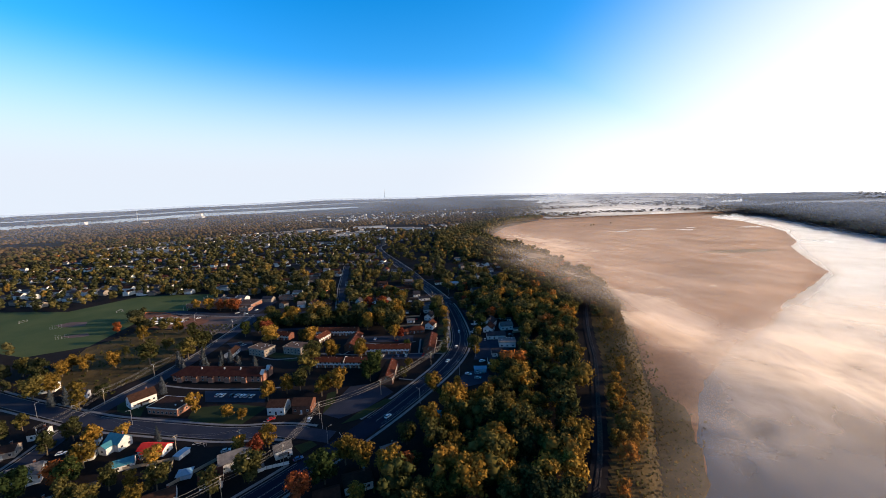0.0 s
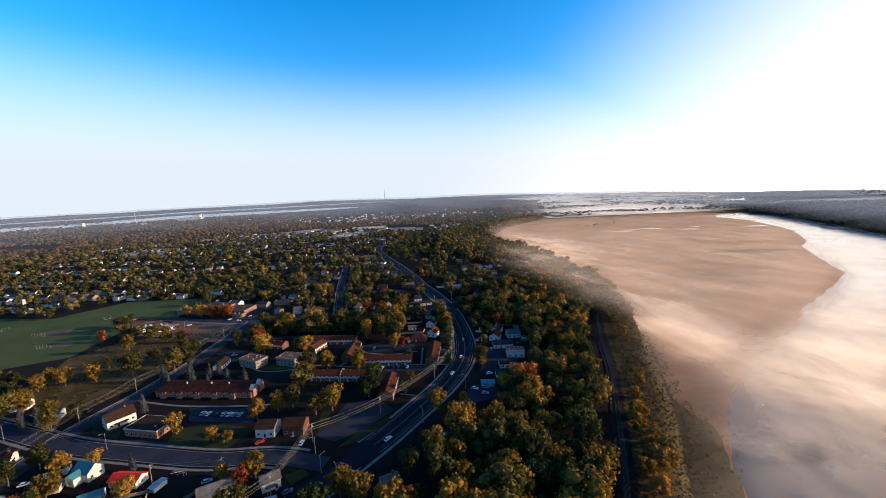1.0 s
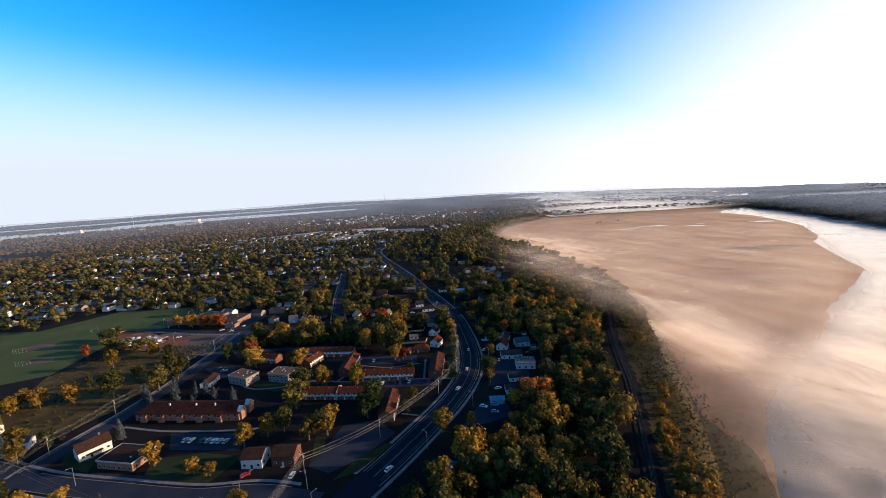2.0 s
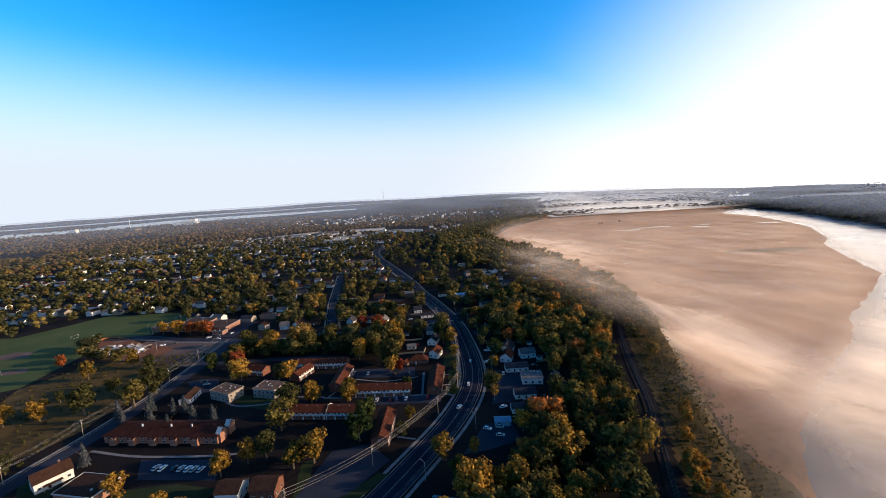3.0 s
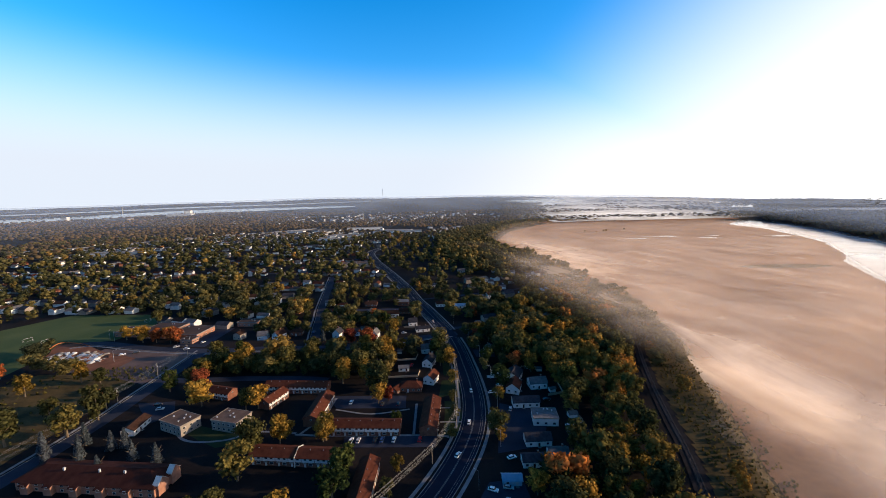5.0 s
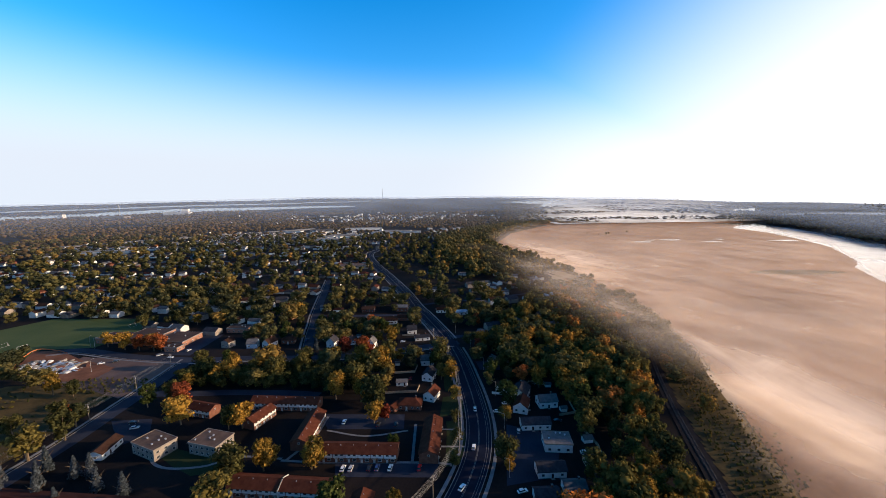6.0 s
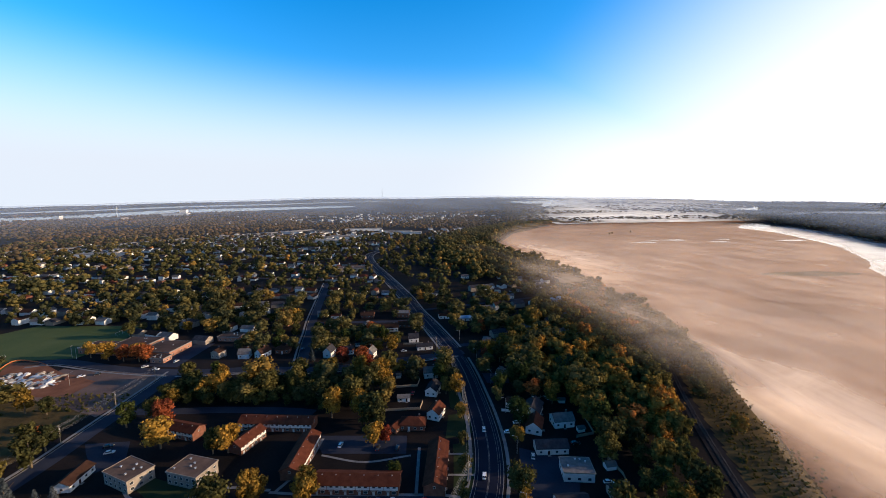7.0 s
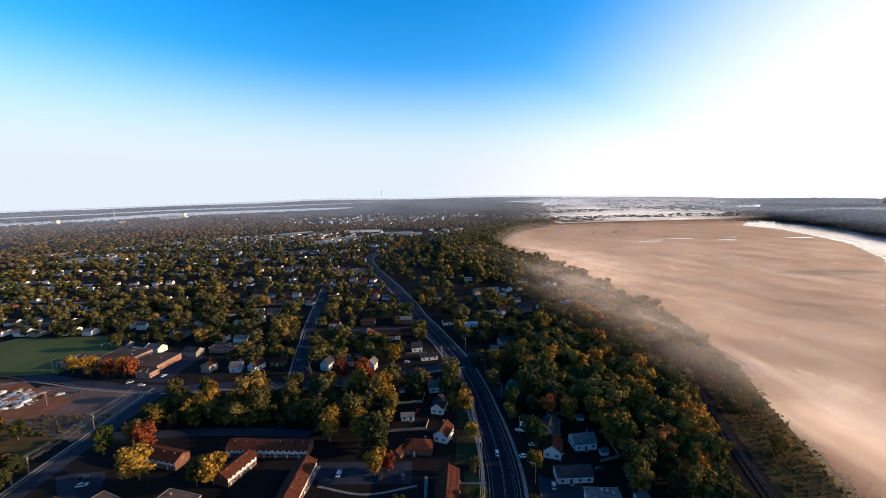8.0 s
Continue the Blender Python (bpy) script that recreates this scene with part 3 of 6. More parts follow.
for x, y, a, b in ((483.6, 1164, 36, 10), (579.6, 1207.2, 41, 11), (672, 1158, 27, 12), (861.6, 1170, 41, 11), (528, 1202.4, 15, 6), (720, 1212, 17, 6)):
    patch("pool", [(x + a * math.cos(t), y + b * math.sin(t) + 5 * math.sin(2 * t)) for t in np.linspace(0, 2 * math.pi, 16)[:-1]], -3.9, M_WATER,
          "small bright pool in the reeds", "pool", deep=0.1, wobble=3.0)
# brown oval: a darker shading in the fog, put into a patch's colour
patch("scrub_islet", [(542 + 74 * math.cos(t), 746 + 19 * math.sin(t)) for t in np.linspace(0, 2 * math.pi, 24)[:-1]], -3.85, M_SHRUB,
      "darker oval patch imitating a shading in the marsh fog", "scrub", deep=0.1, wobble=4.0)
WATERS = []


def far_water(pts, w, label):
    line = smooth_line(pts, 40)
    WATERS.append((line, w))
    o = ribbon("water", line, -w / 2 * np.sin(np.linspace(0.35, 2.8, len(line))), w / 2 * np.sin(np.linspace(0.35, 2.8, len(line)) + 0.2), 2.0, M_WATER)
    tagged(o, label, "water", kind="structure")




def lowland(x, y):
    """Where the far flooded lowland beyond the marsh is open water; islands are left between."""
    r, a = math.hypot(x, y - 60), math.degrees(math.atan2(x, y - 60))
    if not (1850 < r < 4600 and 12.5 - 4 * (r > 2900) + 5 * noise.noise(Vector((r / 250, 1, 0))) < a < 33 + 4 * (r > 2600) + 3 * noise.noise(Vector((r / 300, 5, 0)))):
        return False
    wave = noise.noise(Vector((x / 620, y / 260, 4))) + 0.4 * noise.noise(Vector((x / 210, y / 110, 8)))
    return wave > (-0.12 if r < 2500 else 0.0 if r < 3300 else 0.08)


def draped(name, inside, xs, ys, lift, m, label, category, kind):
    """Cells of a grid that pass the test, laid over the land."""
    v, f = sheet(xs, ys, lambda x, y: land(x, y) + lift)
    mid = v[f].mean(1)
    me = mesh_np(name, v, f[np.array([inside(x, y) for x, y, _ in mid])])
    return tagged(obj(name, me, m), label, category, kind=kind)


LOW_X, LOW_Y = np.arange(250, 3001, 25.0), np.arange(1830, 4501, 25.0)
draped("water", lowland, LOW_X, LOW_Y, 2.5, M_WATER, "distant bright water between wooded islands", "water", "structure")
for pts, w in (([(-2700, 1500), (-2590, 2180), (-2400, 2430), (-2160, 2680), (-1890, 2880), (-1240, 3150), (-800, 3300)], 420), ([(-3500, 2200), (-3080, 2640), (-2830, 2900), (-2180, 3360), (-1244, 3810), (-500, 4000)], 150)):
    far_water(pts, w, "distant broad river under haze")


# mist sheet: the brightness of sunlit vapour is put into its pale colour
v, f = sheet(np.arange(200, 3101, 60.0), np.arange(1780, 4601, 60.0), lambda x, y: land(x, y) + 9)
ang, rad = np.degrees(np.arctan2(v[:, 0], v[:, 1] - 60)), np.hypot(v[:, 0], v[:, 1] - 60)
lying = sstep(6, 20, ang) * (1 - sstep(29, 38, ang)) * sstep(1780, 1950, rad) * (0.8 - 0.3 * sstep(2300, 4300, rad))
tagged(obj("fog", mesh_np("fog", v, f[lying[f].max(1) > 0.004], lying, "thickness"), M_WHITEMIST), "thin sheet of mist painted pale over the far flooded lowland", "fog", kind="stuff")

def verge(x, y):
    """The grassy slope between the railway and the marsh."""
    d = x - float(np.interp(y, [p[1] for p in RAIL], [p[0] for p in RAIL]))
    return 4.4 < d < 42 and float(land(x, y)) > -3.6


draped("verge", verge, np.arange(30, 236, 2.0), np.arange(60, 600, 5.0), 0.06, M_SHRUB, "brown grassy slope beside the railway", "verge", "structure")
draped("marsh_edge", lambda x, y: float(land(x, y)) > -3.9 and x < np.interp(y, BANK_Y, BANK_X) - 30, np.arange(260, 1221, 20.0), np.arange(1755, 1911, 6.0), 0.1, M_REED, "tawny reeds at the far end of the marsh", "marsh", "structure")

# low fog over the marsh: a few thin uneven sheets
FOG_LINE = smooth_line([(84, 1200), (103.2, 1020), (162, 748.8), (192, 571.2), (199.2, 464.4), (189.6, 360), (206.4, 272.4), (240, 234), (312, 168), (396, 96)], 10.0)


RIVER_Y, RIVER_X = [0, 145, 254, 385, 530, 768, 1080, 1400], [60, 105, 182, 333, 505, 660, 890, 1000]


WISP_LINE = smooth_line([(30, 930), (75, 880), (112, 760), (126, 634), (134, 513), (140, 451), (150, 407), (176, 360), (205, 318)], 10.0)


def fog_density(x, y):
    d = np.full(x.shape, 1e9)
    for px, py in FOG_LINE:
        d = np.minimum(d, np.hypot(x - px, y - py))
    edge = np.interp(y, EDGE_Y, EDGE_X)
    over = sstep(-25 - 45 * sstep(380, 480, y) * (1 - sstep(700, 860, y)), 50, x - edge - 10 * (1 - sstep(200, 300, y)))
    bank = np.exp(-((d / 50) ** 2))
    e = np.full(x.shape, 1e9)
    for px, py in WISP_LINE:
        e = np.minimum(e, np.hypot(x - px, y - py))
    wisp = 0.7 * np.exp(-((e / (24 + 14 * sstep(420, 560, y))) ** 2)) * (1 - 0.9 * sstep(560, 860, y))
    shore = x - np.interp(y, RIVER_Y, RIVER_X)
    near = 0.22 * np.exp(-(((x - 172) / 40) ** 2 + ((y - 320) / 85) ** 2)) + 0.45 * np.exp(-(((x - 185) / 60) ** 2 + ((y - 860) / 150) ** 2))
    plain = 0.3 + 0.14 * sstep(320, 520, y) * (1 - sstep(800, 1300, y))
    dry = 1 - sstep(-30, 40, shore) * sstep(230, 330, y)
    gap = 1 - 0.95 * np.exp(-(((x - 126) / 32) ** 2 + ((y - 165) / 42) ** 2)) - 0.5 * np.exp(-((((x - 535) / 78) ** 2 + ((y - 745) / 30) ** 2) ** 2))
    return np.clip(((0.3 - 0.14 * sstep(290, 360, y) * (1 - sstep(600, 760, y))) * bank + near + plain * dry * (0.45 + 0.55 * sstep(190, 290, y))) * over * gap + wisp, 0, 1) * (1 - sstep(1500, 1800, y))


def white_density(x, y):
    """Pale mist on the open river, also standing in for its bright sky reflection."""
    shore = x - np.interp(y, RIVER_Y, RIVER_X)
    return (0.85 - 0.3 * sstep(500, 900, y)) * sstep(-4, 30, shore) * sstep(220, 320, y) * (1 - sstep(-60, 10, x - np.interp(y, BANK_Y, BANK_X))) * (1 - sstep(1450, 1700, y))


def river_density(x, y):
    """Billows that drift on the near reach of the river."""
    shore = x - np.interp(y, RIVER_Y, RIVER_X)
    over = sstep(-30, 25, shore) * (1 - sstep(-90, 20, x - np.interp(y, BANK_Y, BANK_X)))
    return over * (0.52 + 0.42 * np.exp(-(((x - 260) / 90) ** 2 + ((y - 225) / 60) ** 2))) * sstep(110, 215, y) * (1 - sstep(330, 470, y))


def drop_empty(v, f, dens):
    """Leaves out the cells of a sheet that are empty all round."""
    keep = dens[f].max(1) > 0.004
    return v, f[keep], dens


fx, fy = np.arange(0, 1321, 12.0), np.arange(-30, 1801, 15.0)
for k, (z0, swell, vapour, amount) in enumerate(((-1.0, 1.4, M_MIST, lambda x, y: fog_density(x, y)), (12.0, 3.5, M_MIST, lambda x, y: 0.85 * fog_density(x, y)), (3.0, 3.0, M_BILLOW, river_density), (-3.2, 0.4, M_WHITEMIST, white_density))):
    v, f = sheet(fx, fy, lambda x, y: z0 + 9.0 * (k == 1) * (1 - sstep(-20, 70, x - np.interp(y, EDGE_Y, EDGE_X))) + swell * (1 - 0.85 * sstep(330, 700, y)) * (np.sin(x / 37 + k) * np.sin(y / 61 + 2 * k) + 0.5 * np.sin(x / 17 + y / 23)))
    me = mesh_np("fog", *drop_empty(v, f, amount(v[:, 0], v[:, 1])), "thickness")
    for p in me.polygons:
        p.use_smooth = True
    tagged(obj("fog", me, vapour), "thin drifting sheet of low morning fog over the marsh" if k < 2 else ("billowing fog with warm sunlight in its colour, drifting over the river", "pale sheet of mist and painted sky glare on the open river")[k - 2], "fog", kind="stuff")
# added sheets that imitate aerial haze, thicker with distance
hx, hy = np.arange(-4800, 4801, 120.0), np.arange(200, 4901, 100.0)
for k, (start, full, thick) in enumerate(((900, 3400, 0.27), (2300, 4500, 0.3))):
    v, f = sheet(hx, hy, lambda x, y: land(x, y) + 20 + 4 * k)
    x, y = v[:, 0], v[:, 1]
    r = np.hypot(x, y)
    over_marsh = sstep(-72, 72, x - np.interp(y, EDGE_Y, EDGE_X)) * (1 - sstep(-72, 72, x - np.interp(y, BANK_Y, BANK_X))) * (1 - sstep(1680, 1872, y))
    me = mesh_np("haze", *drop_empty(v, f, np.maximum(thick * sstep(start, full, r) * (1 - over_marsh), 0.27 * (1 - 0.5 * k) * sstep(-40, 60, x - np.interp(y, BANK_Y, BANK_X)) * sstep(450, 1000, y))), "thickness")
    tagged(obj("haze", me, M_HAZE), "thin bluish sheet imitating the haze of distance over the far land", "haze", kind="stuff")

# ---- buildings ----
SITES = []


def box(bm, x0, x1, y0, y1, z0, z1):
    v = [bm.verts.new((x, y, z)) for z in (z0, z1) for x, y in ((x0, y0), (x1, y0), (x1, y1), (x0, y1))]
    for q in ((3, 2, 1, 0), (4, 5, 6, 7), (0, 1, 5, 4), (1, 2, 6, 5), (2, 3, 7, 6), (3, 0, 4, 7)):
        bm.faces.new([v[i] for i in q])


def box_part(name, dims, m, parent, label="", bevel=0.0):
    bm = bmesh.new()
    box(bm, *dims)
    if bevel:
        bmesh.ops.bevel(bm, geom=list(bm.edges), offset=bevel, segments=1, affect="EDGES")
    return part(name, bm, m, parent, label)


SHARED = {}


def window_meshes(w, h):
    """Frame and pane, shared by all windows of one size; the wall lies in the plane y = 0, outside is -y."""
    if (w, h) not in SHARED:
        bm = bmesh.new()
        t = 0.09
        rings = [[bm.verts.new((x, y, z)) for x, z in ((-a, c), (a, c), (a, e), (-a, e))] for y, a, c, e in
                 ((0.0, w / 2, 0.0, h), (-0.08, w / 2, 0.0, h), (-0.08, w / 2 - t, t, h - t), (0.0, w / 2 - t, t, h - t))]
        for p, q in zip(rings, rings[1:]):
            for i in range(4):
                bm.faces.new((p[i], p[(i + 1) % 4], q[(i + 1) % 4], q[i]))
        bmesh.ops.recalc_face_normals(bm, faces=bm.faces)
        frame_me = bpy.data.meshes.new("window")
        bm.to_mesh(frame_me)
        bm.free()
        frame_me.materials.append(M_TRIM)
        bm = bmesh.new()
        box(bm, -w / 2 + t, w / 2 - t, -0.04, -0.005, t, h - t)
        pane = bpy.data.meshes.new("pane")
        bm.to_mesh(pane)
        bm.free()
        pane.materials.append(M_GLASS)
        SHARED[(w, h)] = (frame_me, pane)
    return SHARED[(w, h)]


def add_window(root, x, y, z, turn, w=1.2, h=1.2):
    a, b = window_meshes(w, h)
    f = new("window", a)
    f.parent = root
    f.matrix_local = pose(x, y, z, 0, 0, turn)
    g = new("pane", b)
    g.parent = f


def wall_windows(root, w, d, rows, n_long, n_short, size=(1.2, 1.2), skip_front=()):
    for z in rows:
        for s, turn in ((-1, 0), (1, 180)):
            for i in range(n_long):
                x = -w / 2 + w * (i + 0.5) / n_long
                if s == -1 and i in skip_front and z == rows[0]:
                    continue
                add_window(root, x, s * d / 2, z, turn, *size)
            for i in range(n_short):
                y = -d / 2 + d * (i + 0.5) / n_short
                add_window(root, s * w / 2, y, z, 90 if s == 1 else -90, *size)


def gable_walls(w, d, h, rise):
    bm = bmesh.new()
    rows = []
    for x in (-w / 2, w / 2):
        rows.append([bm.verts.new((x, y, z)) for y, z in ((-d / 2, -0.3), (d / 2, -0.3), (d / 2, h), (0, h + rise), (-d / 2, h))])
    bm.faces.new(rows[0][::-1])
    bm.faces.new(rows[1])
    for i in (0, 1, 4):
        j = (i + 1) % 5
        bm.faces.new((rows[0][i], rows[0][j], rows[1][j], rows[1][i]))
    return bm


def gable_roof(w, d, h, rise, over=0.45, thick=0.18):
    """Two thick slopes with eaves and verges that stand out over the walls."""
    bm = bmesh.new()
    k = rise / (d / 2)
    y1, x1 = d / 2 + over, w / 2 + over
    prof = [(-y1, h - over * k), (0, h + rise), (y1, h - over * k)]
    rows = []
    for x in (-x1, x1):
        rows.append([bm.verts.new((x, y, z + 0.02)) for y, z in prof] + [bm.verts.new((x, y, z + thick + 0.02)) for y, z in prof[::-1]])
    bm.faces.new(rows[0][::-1])
    bm.faces.new(rows[1])
    for i in range(6):
        j = (i + 1) % 6
        bm.faces.new((rows[0][i], rows[0][j], rows[1][j], rows[1][i]))
    bmesh.ops.recalc_face_normals(bm, faces=bm.faces)
    return bm


def hip_roof(w, d, h, rise, over=0.5, thick=0.16):
    bm = bmesh.new()
    x, y, r = w / 2 + over, d / 2 + over, max(0.3, (w - d) / 2)
    low = [bm.verts.new((sx * x, sy * y, h - 0.1)) for sx, sy in ((-1, -1), (1, -1), (1, 1), (-1, 1))]
    mid = [bm.verts.new((sx * x, sy * y, h - 0.1 + thick)) for sx, sy in ((-1, -1), (1, -1), (1, 1), (-1, 1))]
    a, b = bm.verts.new((-r, 0, h + rise)), bm.verts.new((r, 0, h + rise))
    for i in range(4):
        bm.faces.new((low[i], low[(i + 1) % 4], mid[(i + 1) % 4], mid[i]))
    bm.faces.new((mid[0], mid[1], b, a))
    bm.faces.new((mid[1], mid[2], b))
    bm.faces.new((mid[2], mid[3], a, b))
    bm.faces.new((mid[3], mid[0], a))
    bm.faces.new(low[::-1])
    return bm


def site(name, x, y, rot, label, category, group=""):
    root = new(name)
    root.matrix_world = pose(x, y, float(land(x, y)), 0, 0, rot)
    return tagged(root, label, category, group)


def house(x, y, rot, w, d, h, walls, roof, label, kind="gable", rise=None, chimney=True, porch=False, name="house", wing=None, near=True, group=""):
    w, d, h = 0.9 * w, 0.9 * d, 0.92 * h
    SITES.append((x, y, max(w, d) / 2 + 1.0))
    rise = rise or d * 0.27
    root = site(name, x, y, rot, label, "shed" if name == "shed" else "house", group)
    if kind == "gable":
        part("wall", gable_walls(w, d, h, rise), walls, root)
        part("roof", gable_roof(w, d, h, rise), roof, root)
    else:
        box_part("wall", (-w / 2, w / 2, -d / 2, d / 2, -0.3, h), walls, root)
        part("roof", hip_roof(w, d, h, rise), roof, root)
    if wing:
        ww, wd, off = wing
        o = part("wing", gable_walls(wd, ww, h * 0.94, ww * 0.27), walls, root)
        o.matrix_local = pose(off, -d / 2 - wd / 2 + 0.4, 0, 0, 0, 90)
        o = part("wing_roof", gable_roof(wd, ww, h * 0.94, ww * 0.27), roof, root)
        o.matrix_local = pose(off, -d / 2 - wd / 2 + 0.4, 0, 0, 0, 90)
    if chimney:
        c = box_part("chimney", (w * 0.22, w * 0.22 + 0.7, 0.5, 1.2, h, h + rise + 0.9), M_BRICK, root, "short brick chimney")
        box_part("cap", (w * 0.22 - 0.08, w * 0.22 + 0.78, 0.42, 1.28, h + rise + 0.9, h + rise + 1.02), M_CONCRETE, c)
    if near:
        rows = (0.9, 3.5) if h > 5 else (0.9 if h < 3.6 else 1.3,)
        if h > 2.4 and not wing:
            wall_windows(root, w, d, rows, max(2, int(w / 3.2)), max(1, int(d / 3.6)), (1.3, 1.2), (1,))
            bm = bmesh.new()
            x0 = -w / 2 + w * 1.5 / max(2, int(w / 3.2)) - 0.5
            box(bm, x0, x0 + 1.0, -d / 2 - 0.06, -d / 2, 0.1, 2.15)
            dr = part("door", bm, R_BROWN if walls is M_WHITE else M_TRIM, root)
            box_part("handle", (x0 + 0.84, x0 + 0.9, -d / 2 - 0.12, -d / 2 - 0.06, 1.05, 1.1), M_METAL, dr)
            box_part("step", (x0 - 0.3, x0 + 1.3, -d / 2 - 1.2, -d / 2, -0.2, 0.1), M_CONCRETE, root)
        elif wing:
            wall_windows(root, w, d, rows, 2, 2, (1.2, 1.2), (0, 1))
            add_window(root, wing[2], -d / 2 - wing[1] + 0.4, 1.2, 0, 1.4, 1.3)
    if porch:
        box_part("porch_roof", (-w * 0.3, w * 0.2, -d / 2 - 2.0, -d / 2, 2.45, 2.6), roof, root)
        for px in (-w * 0.3 + 0.1, w * 0.2 - 0.22):
            box_part("porch_post", (px, px + 0.12, -d / 2 - 1.95, -d / 2 - 1.83, -0.1, 2.45), M_TRIM, root)
    return root


def row_house(x, y, rot, w, d, h, label, units, walls=None, party=False):
    """A terrace: one long gabled roof over several dwellings, doors and windows unit by unit, vents on the ridge."""
    SITES.append((x, y, w / 2 + 1))
    walls = walls or M_BRICK
    root = site("row_house", x, y, rot, label, "row house", "row houses of the estate")
    rise = d * 0.24
    part("wall", gable_walls(w, d, h, rise), walls, root)
    part("roof", gable_roof(w, d, h, rise, 0.5), R_RUST, root, "russet shingle roof")
    u = w / units
    for i in range(units):
        xc = -w / 2 + (i + 0.5) * u
        for s, turn in ((-1, 0), (1, 180)):
            add_window(root, xc - u * 0.2, s * d / 2, 3.3, turn, 1.4, 1.2)
            add_window(root, xc + u * 0.22, s * d / 2, 3.3, turn, 1.4, 1.2)
            add_window(root, xc - s * u * 0.2, s * d / 2, 0.8, turn, 1.8, 1.3)
            o = box_part("panel", (-u * 0.48, u * 0.48, -0.03, 0.0, 2.4, h - 0.1), M_WHITE, root, "white cladding panel")
            o.matrix_local = pose(xc, s * d / 2, 0, 0, 0, turn)
            o = box_part("door", (-0.5, 0.5, -0.06, 0.0, 0.05, 2.1), M_TRIM, root)
            o.matrix_local = pose(xc + s * u * 0.22, s * d / 2, 0, 0, 0, turn)
            o = box_part("canopy", (-0.8, 0.8, -0.8, 0.0, 2.2, 2.3), M_CREAM, root, "small white door canopy")
            o.matrix_local = pose(xc + s * u * 0.22, s * d / 2, 0, 0, 0, turn)
        box_part("vent", (xc - 0.14, xc + 0.14, -d * 0.12, -d * 0.12 + 0.28, h + rise * 0.6, h + rise + 0.1), M_METAL, root, "small metal roof vent")
    for s in (-1, 1):
        add_window(root, s * w / 2, 0.0, 3.4, 90 * s, 1.0, 1.1)
    if party:
        for px in (0.0, w / 2):
            bm = gable_walls(0.35, d + 1.1, h + 0.35, rise + 0.12)
            o = part("party_wall", bm, M_TRIM, root, "white parapet wall across the roof")
            o.matrix_local = pose(px + (0.35 if px else 0), 0, 0)
    return root


def flat_block(x, y, rot, w, d, h, walls, label, storeys=2, n=(5, 3), name="apartment_block", roof=None, category="apartment block", vents=5):
    """A flat-roofed building with a raised edge, roof vents and windows storey by storey."""
    SITES.append((x, y, max(w, d) / 2 + 1))
    root = site(name, x, y, rot, label, category)
    box_part("wall", (-w / 2, w / 2, -d / 2, d / 2, -0.3, h), walls, root)
    box_part("roof", (-w / 2 - 0.25, w / 2 + 0.25, -d / 2 - 0.25, d / 2 + 0.25, h, h + 0.22), roof or R_TAR, root)
    e = 0.3
    for dims in ((-w / 2 - e, w / 2 + e, -d / 2 - e, -d / 2 - e + 0.2, h - 0.25, h + 0.38), (-w / 2 - e, w / 2 + e, d / 2 + e - 0.2, d / 2 + e, h - 0.25, h + 0.38),
                 (-w / 2 - e, -w / 2 - e + 0.2, -d / 2 - e + 0.2, d / 2 + e - 0.2, h - 0.25, h + 0.38), (w / 2 + e - 0.2, w / 2 + e, -d / 2 - e + 0.2, d / 2 + e - 0.2, h - 0.25, h + 0.38)):
        box_part("fascia", dims, M_CONCRETE if name == "school_wing" else M_TRIM if walls is M_SALMON else M_CREAM, root)
    rows = [0.9 + k * (h - 0.6) / storeys for k in range(storeys)]
    wall_windows(root, w, d, rows, n[0], n[1], (1.5, 1.3))
    rr = random.Random(int(x * 7 + y))
    for i in range(vents):
        vx, vy = rr.uniform(-w * 0.4, w * 0.4), rr.uniform(-d * 0.35, d * 0.35)
        v = box_part("roof_vent", (vx - 0.3, vx + 0.3, vy - 0.3, vy + 0.3, h + 0.2, h + 0.75), M_METAL, root, "pale metal roof vent", 0.05)
        box_part("vent_cap", (vx - 0.42, vx + 0.42, vy - 0.42, vy + 0.42, h + 0.75, h + 0.85), M_METAL, v)
    return root


# estate in the middle
row_house(-82.8, 310.2, 90, 28, 8.8, 4.6, "two-storey brick row house with a long russet gable roof", 5)
row_house(-51.6, 292.2, -1, 36, 8.8, 4.6, "shaded two-storey brick row house with a long russet roof", 6)
row_house(-18.2, 302.4, 88, 30, 9.0, 4.6, "brick row house beside the road with a sunlit russet roof", 5)
row_house(-43.6, 250.8, 90, 26, 8.6, 4.6, "short brick row house with a russet gable roof", 4)
row_house(-78.6, 268.8, -4, 44, 8.6, 4.6, "long brick row house with white parapets across its roof", 7, party=True)
row_house(-105.6, 336.6, -2, 40, 8.6, 4.6, "long shaded row house with white door fronts", 7)
row_house(-156, 330.6, -14, 26, 8.0, 4.6, "small brick row house with a dark russet roof", 4)
row_house(-114.6, 321.6, 72, 16, 8.0, 4.6, "short row house half hidden by a golden tree", 3)
flat_block(-154.2, 295.8, -22, 17, 11, 5.8, M_CREAM, "cream two-storey apartment block with a flat gravel roof")
flat_block(-126.8, 297.6, -14, 16, 11.5, 5.8, M_CREAM, "cream two-storey apartment block with a flat brown roof")
house(-178.6, 295.2, 97, 15.5, 7.5, 3.5, M_WHITE, R_BROWN, "low white cottage block with a brown gable roof", chimney=False)

# long apartment house with a hipped russet roof and gabled bays
SITES.append((-181, 256, 18)), SITES.append((-145, 254, 18))
apt = site("apartment_house", -162.5, 255, -4, "long salmon-brick apartment house with a dark russet roof", "apartment house")
